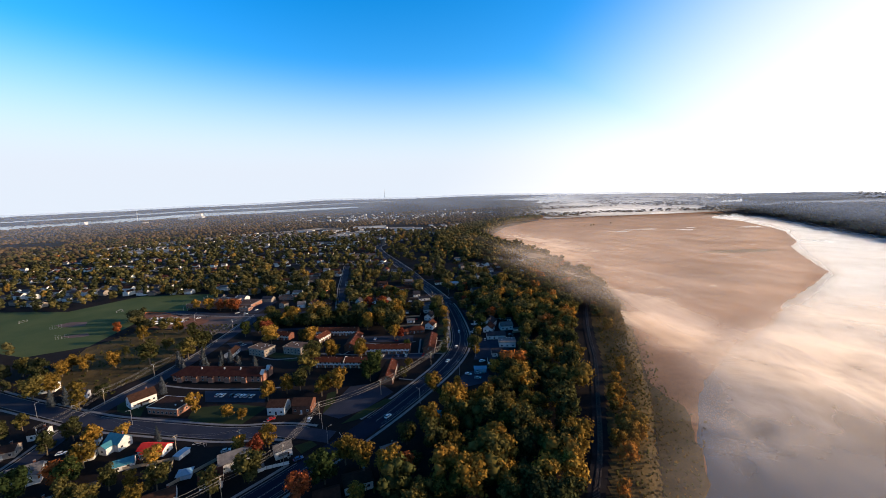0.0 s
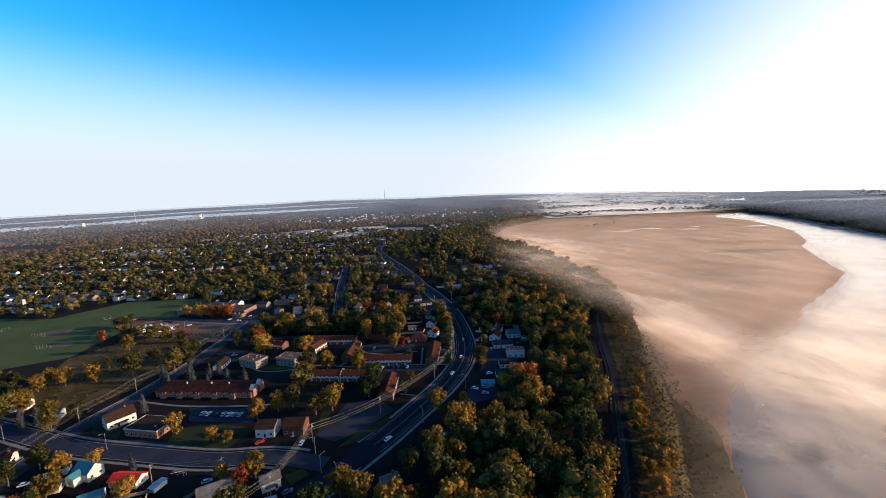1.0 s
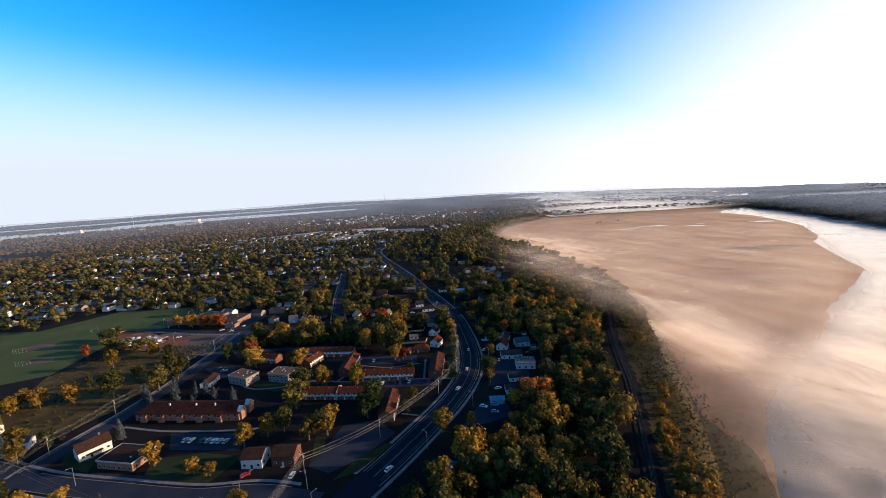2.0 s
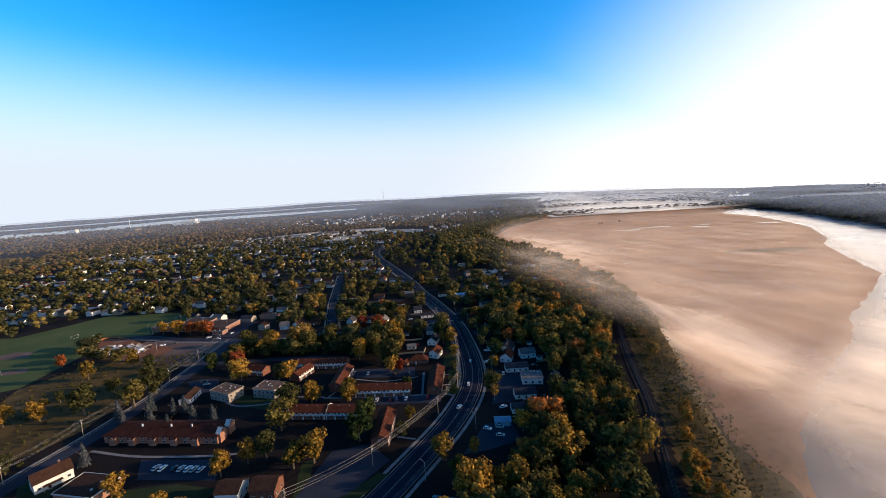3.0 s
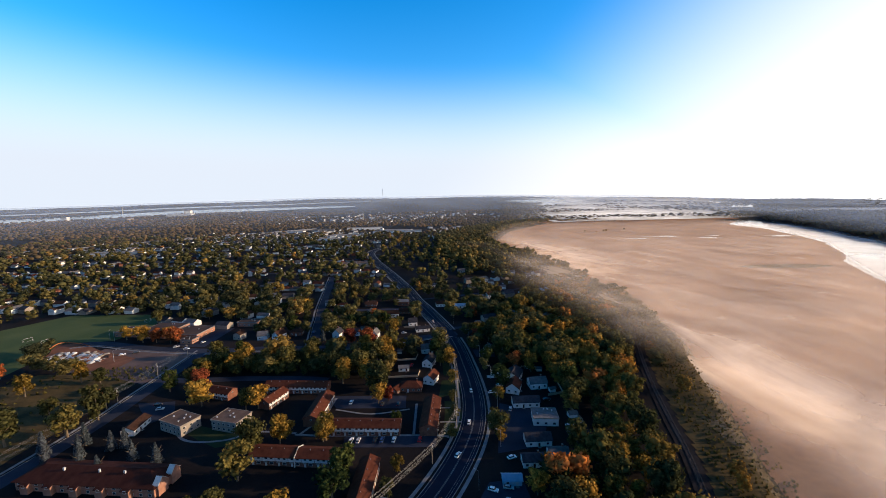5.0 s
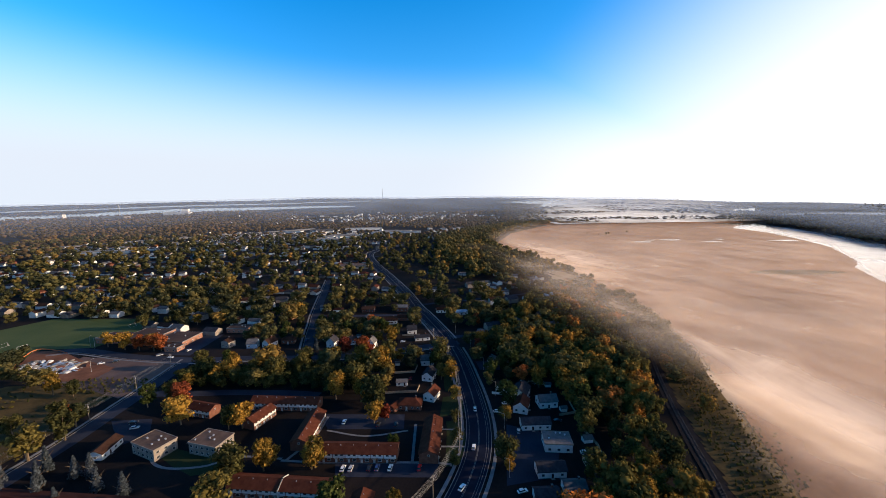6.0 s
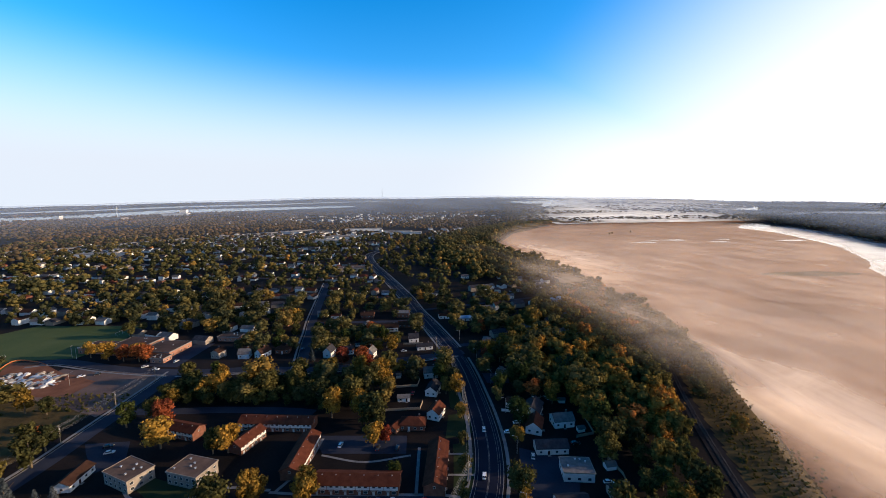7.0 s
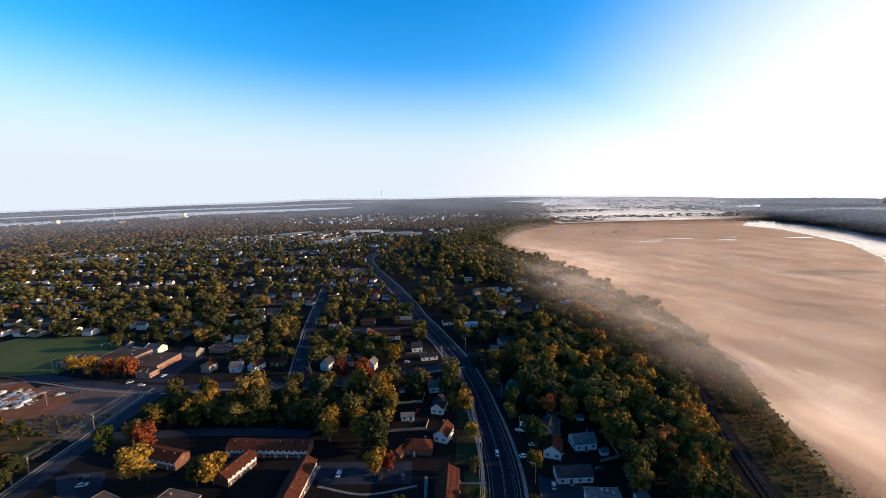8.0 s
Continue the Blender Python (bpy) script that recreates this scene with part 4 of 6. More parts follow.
box_part("wall", (-32.5, 32.5, -7, 7, -0.3, 4.4), M_SALMON, apt)
part("roof", hip_roof(65, 14, 4.4, 3.4, 0.9), R_APT, apt, "long dark russet hipped roof")
wall_windows(apt, 65, 14, (0.5, 2.8), 16, 2, (1.5, 1.3))
for bx in (-26, -15, -3, 9, 21):
    o = part("bay", gable_walls(3.6, 2.2, 3.9, 0.5), M_SALMON, apt)
    o.matrix_local = pose(bx, -8.0, 0)
    o = part("bay_roof", gable_roof(3.6, 2.2, 3.9, 0.5, 0.25), R_APT, apt)
    o.matrix_local = pose(bx, -8.0, 0)
    o = new("window", window_meshes(1.5, 1.3)[0])
    o.parent, o.matrix_local = apt, pose(bx, -9.1, 2.9)
for gy in (-3.6, 3.6):
    o = part("gable_end", gable_walls(2.4, 5.0, 5.0, 2.4), M_SALMON, apt, "sunlit salmon gable end")
    o.matrix_local = pose(32.6, gy, 0)
    o = part("gable_trim", gable_roof(2.4, 5.0, 5.0, 2.4, 0.2, 0.2), M_TRIM, apt, "white verge")
    o.matrix_local = pose(32.6, gy, 0)
for vx in (-14, 3, 15):
    box_part("roof_vent", (vx, vx + 0.7, -2.6, -1.9, 6.8, 8.2), M_TRIM, apt)

# corner with the white gabled house and the brick hall
house(-194, 221, 58, 15, 9, 5.2, M_WHITE, R_BROWN, "white two-storey gabled house with a brown roof and brick chimney", porch=True, rise=3.2)
flat_block(-169, 213, -9, 20.5, 13, 4.2, M_SALMON, "one-storey brick hall with a dark flat roof", 1, (7, 3), "brick_hall", R_BROWN, "hall", 3)
house(-101.4, 208.4, 0, 11, 10, 5.4, M_WHITE, R_BROWN, "white two-storey house with a brown gable roof", chimney=False, group="twin houses")
house(-87, 209.6, 0, 12, 10, 5.4, M_BRICK, R_BROWN, "brick two-storey house with a brown gable roof", chimney=False, group="twin houses")

# houses by the junction
for row in ((-171, 177.5, -12, 10, 8, 4.6, M_WHITE, R_TEAL, "white cottage with a steep teal metal roof", "gable", 3.0, True, False, "house", (5, 4, -1)),
            (-155, 162, 32, 9, 6.5, 3.0, M_WHITE, R_TEAL, "small white cottage with a teal metal roof", "gable", None, False),
            (-148, 172.5, -4, 14.5, 7.5, 3.2, M_WHITE, R_RED, "low white bungalow with a bright red metal roof", "gable", 1.8, False, True),
            (-106.2, 151.2, 28, 10, 8, 4.0, M_WHITE, R_RUST, "white cottage with a russet gable roof", "gable", None, True, False, "house", (5, 3, 2)),
            (-102, 163.2, 32, 15, 10, 4.6, M_WHITE, R_GREY, "white house with a broad grey roof and blue gable", "gable", 2.6, False),
            (-82.2, 169.2, 35, 8.5, 7, 4.6, M_WHITE, R_GREY, "white corner house with a grey gable roof", "gable", None, False, True),
            (-40.2, 147.6, 22, 13, 9, 4.2, M_WHITE, R_BROWN, "white bungalow with a dark brown hipped roof", "hip", 2.2, True),
            (-50.4, 138, 22, 11, 9, 4.2, M_WHITE, R_BROWN, "white house with a dark brown gable roof", "gable", None, False),
            (-10.8, 195.6, -12, 11, 9, 4.0, M_WHITE, R_TEAL, "white shop-like house with a teal metal roof", "hip", 2.4, False),
            (-181.2, 168, 24, 12, 6.5, 3.0, M_WHITE, R_DARK, "low white house with a charcoal roof", "gable", None, False),
            (-188.4, 180, 28, 9, 7, 4.0, M_WHITE, R_BROWN, "white cottage with a brown roof among trees", "gable", None, True),
            (-194.4, 154.8, 33, 13, 9, 4.4, M_WHITE, R_GREY, "white house with a grey-brown gable roof", "gable", 2.8, True, False, "house", (6, 3, 3)),
            (-224.4, 171.6, 25, 11, 8, 4.0, M_CREAM, R_BROWN, "cream house with a brown gable roof", "gable"),
            (-223.2, 187.2, 20, 9, 7, 4.0, M_WHITE, R_BROWN, "white cottage with a brown gable roof", "gable"),
            (-30, 168, 30, 8, 6, 3.6, M_BLUEWALL, R_GREY, "pale blue cottage under trees", "gable"),
            (-120, 139.2, 30, 12, 8, 4.0, M_WHITE, R_BROWN, "white house with three small gables", "gable"),
            (-240, 228, 20, 9, 7, 4.2, M_WHITE, R_GREY, "white cottage under golden trees", "gable"),
            (-273.6, 240, 20, 10, 8, 4.2, M_WHITE, R_GREY, "white house behind roadside trees", "gable"),
            (-259.2, 189.6, 20, 10, 8, 4.2, M_CREAM, R_BROWN, "cream house beside the side street", "gable"),
            (-252, 160.8, 25, 11, 8, 4.2, M_WHITE, R_BROWN, "white house with a brown roof", "gable"),
            (-168, 134.4, 30, 11, 8, 4.2, M_WHITE, R_GREY, "white house with a grey roof", "gable"),
            (-144, 124.8, 30, 11, 8, 4.2, M_CREAM, R_BROWN, "cream house with a brown roof", "gable")):
    house(*row)
house(-120.6, 154.8, 20, 6, 5, 2.5, M_BLUEWALL, R_BLUE, "small pale blue shed with a hipped roof", "hip", 1.3, False, name="shed")
house(-110.4, 155.4, 30, 4, 3, 2.2, M_BLUEWALL, R_BLUE, "tiny pale blue garden shed", "gable", None, False, name="shed")
house(-132, 169.2, -12, 3, 7, 2.3, M_WHITE, R_BLUE, "narrow white trailer with a pale roof", "gable", 0.4, False, name="shed")

# along the main road
rh0 = random.Random(3)
for row in ((-26.4, 397.2, 10, 10, 8, 4.4, M_WHITE, R_GREY, "white house with a grey gable roof beside the road", "gable", 2.8),
            (-23.4, 374.4, 78, 13, 8, 4.2, M_WHITE, R_DARK, "white house with a charcoal gable roof", "gable", 2.6),
            (-20.4, 347.4, 70, 11, 8, 4.4, M_WHITE, R_RUST, "white house with a russet gable roof", "gable", 2.8),
            (-32.4, 337.2, -3, 15, 9, 3.4, M_BRICK, R_RUST, "brick bungalow with a russet hipped roof", "hip", 2.6),
            (-44.4, 463.2, 12, 9, 8, 4.2, M_WHITE, R_DARK, "white gabled cottage with a dark roof", "gable", 3.2),
            (-33.6, 446.4, 12, 14, 7, 3.2, M_WHITE, R_DARK, "long low white house with a charcoal roof", "gable", None),
            (-68.4, 490.8, 8, 15, 9, 4.2, M_WHITE, R_BROWN, "white house with a brown roof and porch", "gable", 2.4, True, True),
            (-124.8, 510, 4, 24, 10, 3.2, M_BRICK, R_RUST, "long low brick house with a dark russet hipped roof", "hip", 2.4),
            (-174, 508.8, 80, 12, 10, 6.2, M_SALMON, R_RUST, "tall orange brick house with a russet roof", "gable", 2.6),
            (-146.4, 536.4, 8, 12, 8, 4.2, M_WHITE, R_GREY, "white house with a pale roof", "gable"),
            (-107.4, 432, 78, 9, 7.5, 5.4, M_WHITE, R_DARK, "white two-storey gabled house", "gable", 3.4),
            (-94.8, 438, 10, 11, 8, 4.2, M_BLUEWALL, R_DARK, "pale blue house with a dark roof", "gable"),
            (-74.4, 430.8, 80, 9, 7, 4.8, M_WHITE, R_GREY, "white house with a steep grey gable", "gable", 3.4),
            (-174, 430.8, 8, 9, 8, 4.4, M_BLUEWALL, R_GREY, "pale blue house with a grey gable", "gable", 3.0),
            (-160.8, 433.2, 70, 11, 8, 4.2, M_WHITE, R_BROWN, "white house with a brown gable roof", "gable", 3.0),
            (-147.6, 440.4, 6, 12, 8, 4.0, M_BRICK, R_BROWN, "brick house with a brown hipped roof", "hip"),
            (-195.6, 432, 80, 9, 8, 5.4, M_CREAM, R_BROWN, "cream two-storey house beside a golden tree", "gable"),
            (21.6, 393.6, 70, 8, 6, 5.6, M_WHITE, R_GREY, "narrow white two-storey house beside the road", "gable"),
            (34.8, 350.4, 68, 14, 10, 4.4, M_WHITE, R_DARK, "large white house with a charcoal gable roof", "gable", 3.0),
            (25.2, 357.6, -25, 9, 7, 3.8, M_WHITE, R_BROWN, "white cottage with a brown gable roof", "gable"),
            (32.4, 334.8, 72, 12, 9, 4.2, M_WHITE, R_RUST, "white gabled house with a russet roof", "gable", 3.0, True, False),
            (48, 339.6, 8, 12, 9, 4.2, M_WHITE, R_GREY, "white house with a grey gable roof", "gable", 2.6),
            (36.6, 317.4, 3, 17, 8, 3.6, M_WHITE, R_DARK, "long low white house with a charcoal roof", "gable", 2.2, False),
            (36, 282, 4, 14, 8, 3.4, M_WHITE, R_DARK, "low white house with a charcoal roof", "gable", 2.2, False),
            (30.6, 266.4, 3, 11, 7, 3.4, M_WHITE, R_DARK, "small white house with a dark roof", "gable"),
            (43.2, 271.2, 3, 10, 7, 3.2, M_WHITE, R_GREY, "small white house behind a yard", "gable"),
            (57.6, 288, 3, 10, 7, 3.4, M_CREAM, R_DARK, "cream house with a charcoal roof", "gable")):
    house(*row)
# hamlet between the road and the marsh, its front yards open towards the south
for x, y, rot, w, d, h, roof in ((8, 722, 10, 12, 8, 3.6, R_GREY), (34, 754, 5, 13, 8, 5.2, R_GREY), (63, 718, 8, 15, 8, 3.4, R_GREY), (84, 700, 4, 13, 8, 4.4, R_GREY), (90, 676, 80, 12, 8, 3.6, R_BROWN),
                                 (47, 634, 84, 11, 9, 4.8, R_DARK), (57, 604, 6, 13, 8, 3.4, R_GREY), (75, 638, 12, 11, 8, 3.6, R_BROWN), (103, 584, 20, 12, 8, 3.6, R_BLUE), (117, 587, 10, 14, 9, 3.8, R_BLUE),
                                 (127, 557, 72, 10, 8, 3.6, R_GREY), (-32, 621, 8, 11, 8, 3.6, R_GREY), (-18, 528, 10, 15, 8, 3.4, R_RUST), (2, 520, 6, 14, 7, 3.2, R_BLUE), (18, 459, 78, 9, 7, 3.6, R_GREY)):
    house(x, y, rot, w, d, h, M_WHITE, roof, "white house in a clearing near the marsh", rh0.choice(("gable", "gable", "hip")), None, False, group="houses near the marsh")
    SITES.append((x * 0.985, y - 13, 8)), SITES.append((x * 0.96, y - 26, 6))
house(-40.8, 364.8, 4, 8, 5, 2.8, M_WHITE, R_GREY, "small white garage in a back yard", "gable", None, False, name="shed")
house(-41.4, 334.2, 60, 7, 5.5, 2.8, M_BRICK, R_RUST, "small brick garage with a russet roof", "gable", None, False, name="shed")
house(60, 304.8, 10, 5, 4, 2.4, M_WHITE, R_GREY, "small pale shed in a yard", "gable", None, False, name="shed")
house(19.2, 254.4, 0, 9, 5, 2.8, M_BLUEWALL, R_BLUE, "low pale blue garage", "gable", None, False, name="shed")
flat_block(43.8, 300.6, -3, 13, 10, 4.4, M_WHITE, "pale metal-clad workshop with a flat grey roof", 1, (3, 2), "workshop", R_GREY, "workshop", 4)

# school: low flat-roofed blocks
for k, (x, y, w, d, h) in enumerate(((-304, 447, 20, 14, 4.2), (-277, 449, 24, 24, 5.0), (-246, 443, 22, 20, 4.4), (-236, 424, 9, 7, 3.6), (-206.4, 470.4, 16, 10, 4.0))):
    flat_block(x, y, -4, 1.2 * w, 1.2 * d, h, M_SALMON, "low brick school wing with a flat gravel roof", 1, (max(2, int(w / 4)), 3), "school_wing", R_SCHOOL, "school", 3)

# ---- large roofs farther off ----
for x, y, w, d, h, m in ((-182.4, 792, 46, 20, 6, M_CREAM), (-810, 991.2, 70, 22, 7, M_WHITE), (-768, 1010.4, 40, 20, 6, M_WHITE), (-352.8, 1218, 60, 22, 7, M_WHITE), (-306, 1200, 40, 18, 6, M_CREAM), (-333.6, 1326, 90, 24, 7, M_WHITE),
                         (-396, 1296, 50, 20, 7, M_WHITE), (-196.8, 1473.6, 80, 24, 7, M_WHITE), (-240, 1428, 60, 20, 7, M_WHITE), (-144, 1452, 50, 20, 6, M_WHITE), (-339.6, 1584, 110, 26, 8, M_WHITE),
                         (-480, 1536, 70, 24, 8, M_CREAM), (-576, 1500, 60, 20, 6, M_WHITE), (-2255, 2330, 24, 20, 22, M_WHITE), (-2190, 2370, 70, 24, 8, M_CREAM), (-1900, 2290, 120, 36, 12, M_CREAM), (-1720, 2540, 120, 40, 16, M_WHITE), (-1690, 2570, 30, 26, 34, M_WHITE)):
    w, d = 1.2 * w, 1.2 * d
    SITES.append((x, y, max(w, d) / 2))
    flat_block(x, y, random.uniform(-12, 12), w, d, h, m, "large pale flat-roofed commercial building", 1, (6, 2) if y < 960 else (0, 0), "commercial_building", M_CREAM if m is M_WHITE else None, "building", 3 if y < 1560 else 0)

# pale highway wall line and the far bridge
HIGHWAY = smooth_line([(-1500, 744), (-1003, 1118), (-905, 1249), (-676, 1478), (-540, 1620)], 20)
o = ribbon("highway", HIGHWAY, -7, 7, 5.0, M_CONCRETE, deep=5.5)
tagged(o, "pale concrete highway across the woods", "highway", kind="structure")
bridge = site("bridge", 0, 0, 0, "low concrete road bridge over the marsh channel", "bridge")
bl = smooth_line([(402, 1773.6), (564, 1795.2), (734.4, 1810.8), (912, 1848)], 10)
o = ribbon("deck", bl, -5, 5, 8.5, M_WHITE, bridge, deep=1.8)
for a, b in ((-5, -4.7), (4.7, 5)):
    ribbon("parapet", bl, a, b, 9.5, M_WHITE, bridge, deep=1.0)
for i in range(2, len(bl) - 1, 3):
    z0 = float(land(*bl[i]))
    box_part("pier", (bl[i][0] - 0.8, bl[i][0] + 0.8, bl[i][1] - 4, bl[i][1] + 4, z0 - 1.0, z0 + 6.8), M_CONCRETE, bridge)

# ---- far houses: rows along the streets ----
rh = random.Random(11)
ROOFS, WALLS = [R_GREY, R_BROWN, R_DARK, R_RUST, R_GREY], [M_WHITE, M_WHITE, M_WHITE, M_CREAM, M_BRICK]
LABELS = {R_GREY: "grey", R_BROWN: "brown", R_DARK: "charcoal", R_RUST: "russet"}
WALL_NAMES = {M_WHITE: "white", M_CREAM: "cream", M_BRICK: "brick"}


def clear(x, y, r):
    return all(math.hypot(x - a, y - b) > r + c for a, b, c in SITES)


def in_lots(x, y):
    for p in LOTS:
        inside = False
        for (x1, y1), (x2, y2) in zip(p, np.roll(p, -1, 0)):
            if (y1 > y) != (y2 > y) and x < (x2 - x1) * (y - y1) / (y2 - y1) + x1:
                inside = not inside
        if inside:
            return True
    return False


def on_road(x, y, extra=0.0):
    return any(np.min(np.hypot(line[:, 0] - x, line[:, 1] - y)) < w / 2 + extra for line, w in ROADS)


far_boxes = []
count = 0
rows_of = [smooth_line(p, 4) for p in FAR_STREETS] + [smooth_line([(-492, 474), (-624, 504), (-768, 480)], 4), smooth_line([(-360, 530.4), (-480, 535.2), (-672, 564)], 4),
          smooth_line([(-180, 564), (-300, 546), (-384, 552)], 4), smooth_line([(-504, 396), (-624, 420), (-780, 408)], 4), smooth_line([(-192, 470.4), (-282, 492), (-348, 523.2)], 4),
          smooth_line([(24, 456), (72, 480), (114, 516)], 4), smooth_line([(6, 564), (72, 585.6), (141.6, 614.4)], 4), smooth_line([(12, 624), (72, 648), (132, 672)], 4),
          smooth_line([(-576, 360), (-672, 372), (-840, 360)], 4)] + [smooth_line([(-310 - 70 * k, 1212 + 48 * k), (-504, 1224 + 54 * k), (-744, 1200 + 60 * k)], 4) for k in range(5)]
for line in rows_of:
    for s in (-1, 1):
        i = rh.randint(1, 4)
        edge = side(line, s * rh.uniform(13, 16))
        while i < len(line) - 1:
            x, y = edge[i]
            step = rh.uniform(15, 24)
            i += max(3, int(step / 4))
            w, d = rh.uniform(10, 15), rh.uniform(7.5, 9.5)
            if rh.random() < 0.12 or not clear(x, y, 6) or in_lots(x, y) or on_road(x, y, 5):
                continue
            t = line[min(i, len(line) - 1)] - line[max(i - 6, 0)]
            rot = math.degrees(math.atan2(t[1], t[0])) + rh.choice((0, 0, 90)) + rh.uniform(-5, 5)
            walls, roof = rh.choice(WALLS), rh.choice(ROOFS)
            if count < 270 and y < 996:
                house(x, y, rot, w, d, rh.choice((3.2, 3.4, 4.2, 5.4)), walls, roof, f"{WALL_NAMES[walls]} suburban house with a {LABELS[roof]} roof among trees",
                      rh.choice(("gable", "gable", "hip")), None, y < 720 and rh.random() < 0.5, near=y < 560, group="houses of the far streets")
                count += 1
            else:
                SITES.append((x, y, 7))
                far_boxes.append((x, y, rot, w, d, rh.uniform(3.2, 5.5)))


def joined_houses(name, rows, roof, walls, label):
    """Far small houses that nobody could count, walls and roofs as two joined meshes."""
    root = new(name)
    tagged(root, label, "houses", kind="stuff")
    wv, wf, rv, rf = [], [], [], []
    for x, y, rot, w, d, h in rows:
        m = pose(x, y, float(land(x, y)), 0, 0, rot)
        r = d * 0.28
        for v, f, pts, quads in ((wv, wf, [(sx * w / 2, yy, zz) for sx in (-1, 1) for yy, zz in ((-d / 2, -1), (d / 2, -1), (d / 2, h), (0, h + r), (-d / 2, h))],
                                  [(4, 3, 2, 1), (4, 1, 0, 0), (5, 6, 7, 8), (5, 8, 9, 9), (0, 5, 9, 4), (2, 1, 6, 7)]),
                                 (rv, rf, [(sx * (w / 2 + .4), yy, zz) for sx in (-1, 1) for yy, zz in ((-d / 2 - .4, h - .1), (0, h + r + .15), (d / 2 + .4, h - .1), (0, h + r))],
                                  [(0, 4, 5, 1), (1, 5, 6, 2), (0, 1, 3, 3), (1, 2, 3, 3)])):
            base = len(v)
            v += [m @ Vector(p) for p in pts]
            f += [tuple(base + i for i in dict.fromkeys(q)) for q in quads]
    for nm, v, f, mt in (("walls", wv, wf, walls), ("roofs", rv, rf, roof)):
        me = bpy.data.meshes.new(nm)
        me.from_pydata(v, [], f)
        obj(nm, me, mt, root)
    return root


for k, (rf, wl) in enumerate(((R_GREY, M_WHITE), (R_BROWN, M_WHITE), (R_DARK, M_CREAM))):
    joined_houses("far_houses", far_boxes[k::3], rf, wl, "scattered small far houses between trees")
more = [(rh.gauss(-396, 312), rh.gauss(2280, 192), rh.uniform(0, 216), rh.uniform(12, 26), 10, 6) for _ in range(170)] + [(rh.uniform(1380, 2280), rh.uniform(1140, 2280), rh.uniform(0, 216), 14, 9, 5) for _ in range(70)]
more += [(rh.gauss(-504, 180), rh.gauss(1344, 96), rh.uniform(0, 216), rh.uniform(11, 22), 9, 5) for _ in range(120)] + [(rh.uniform(-100, 30), rh.uniform(1416, 1596), rh.uniform(0, 216), 14, 9, 5) for _ in range(30)]
joined_houses("far_houses", more, R_GREY, M_WHITE, "pale far houses of the next district")

# ---- trees ----
ICO = bmesh.new()
bmesh.ops.create_icosphere(ICO, subdivisions=1, radius=1.0)
ICO_V = np.array([v.co[:] for v in ICO.verts])
ICO_F = np.array([[v.index for v in f.verts] for f in ICO.faces])
ICO.free()


def cards(rng, centre, normal, size):
    """Small four-cornered leaf clumps, as pairs of triangles, facing roughly along the normals."""
    n = len(centre)
    nn = normal + rng.normal(0, 0.55, (n, 3))
    nn /= np.linalg.norm(nn, axis=1)[:, None]
    u = np.cross(nn, rng.normal(0, 1, (n, 3)))
    u /= np.linalg.norm(u, axis=1)[:, None]
    w = np.cross(nn, u)
    s = size * rng.uniform(0.6, 1.35, (n, 1))
    v = np.stack([centre - u * s, centre - w * s * 0.8 + nn * s * 0.15, centre + u * s, centre + w * s * 0.8], 1).reshape(-1, 3)
    i = np.arange(n)[:, None] * 4
    return v, np.concatenate([i + [0, 1, 2], i + [0, 2, 3]], 0)


def crown(seed, lobes, per, size, wide=0.5, low=0.28, core=0.82):
    """A broad crown for a tree one metre high: uneven lobes of leaf clumps round solid dark hearts."""
    rng = np.random.default_rng(seed)
    vs, fs, base = [], [], 0
    for k in range(lobes):
        a, t = rng.uniform(0, 2 * np.pi), rng.uniform(0, 1)
        z = low + 0.12 + (0.9 - low - 0.12) * t
        reach = wide * 0.62 * np.sqrt(max(0.05, 1 - ((z - (low + 0.55 * (1 - low))) / (0.62 * (1 - low))) ** 2)) * rng.uniform(0.35, 1.0)
        c = np.array([np.cos(a) * reach, np.sin(a) * reach, z])
        r = np.array([1, 1, 0.85]) * wide * rng.uniform(0.26, 0.44) * (0.82 if lobes > 20 else 1.0)
        v = ICO_V * r * core * rng.uniform(0.8, 1.15, (len(ICO_V), 1)) + c
        vs.append(v), fs.append(ICO_F + base)
        base += len(v)
        if per:
            d = rng.normal(0, 1, (per, 3))
            d[:, 2] += 0.25
            d /= np.linalg.norm(d, axis=1)[:, None]
            v, f = cards(rng, c + d * r * rng.uniform(0.8, 1.18, (per, 1)), d, size)
            vs.append(v), fs.append(f + base)
            base += len(v)
    return np.concatenate(vs), np.concatenate(fs)


def spruce(seed, tiers, per, size):
    """A conifer one metre high: drooping tiers of needle clumps on a cone."""
    rng = np.random.default_rng(seed)
    n = tiers * per
    z = 0.08 + 0.9 * np.repeat(np.arange(tiers) / tiers, per) + rng.uniform(-0.01, 0.02, n)
    a = rng.uniform(0, 2 * np.pi, n)
    r = 0.21 * (1.02 - z) * rng.uniform(0.55, 1.15, n)
    c = np.stack([np.cos(a) * r, np.sin(a) * r, z], -1)
    d = np.stack([np.cos(a), np.sin(a), np.full(n, 0.35)], -1)
    v, f = cards(rng, c, d, size)
    k = 8
    cone = np.array([[0.13 * np.cos(i * 2 * np.pi / k), 0.13 * np.sin(i * 2 * np.pi / k), 0.08] for i in range(k)] + [[0, 0, 0.98]])
    cf = np.array([[i, (i + 1) % k, k] for i in range(k)])
    return np.concatenate([cone, v]), np.concatenate([cf, f + len(cone)])


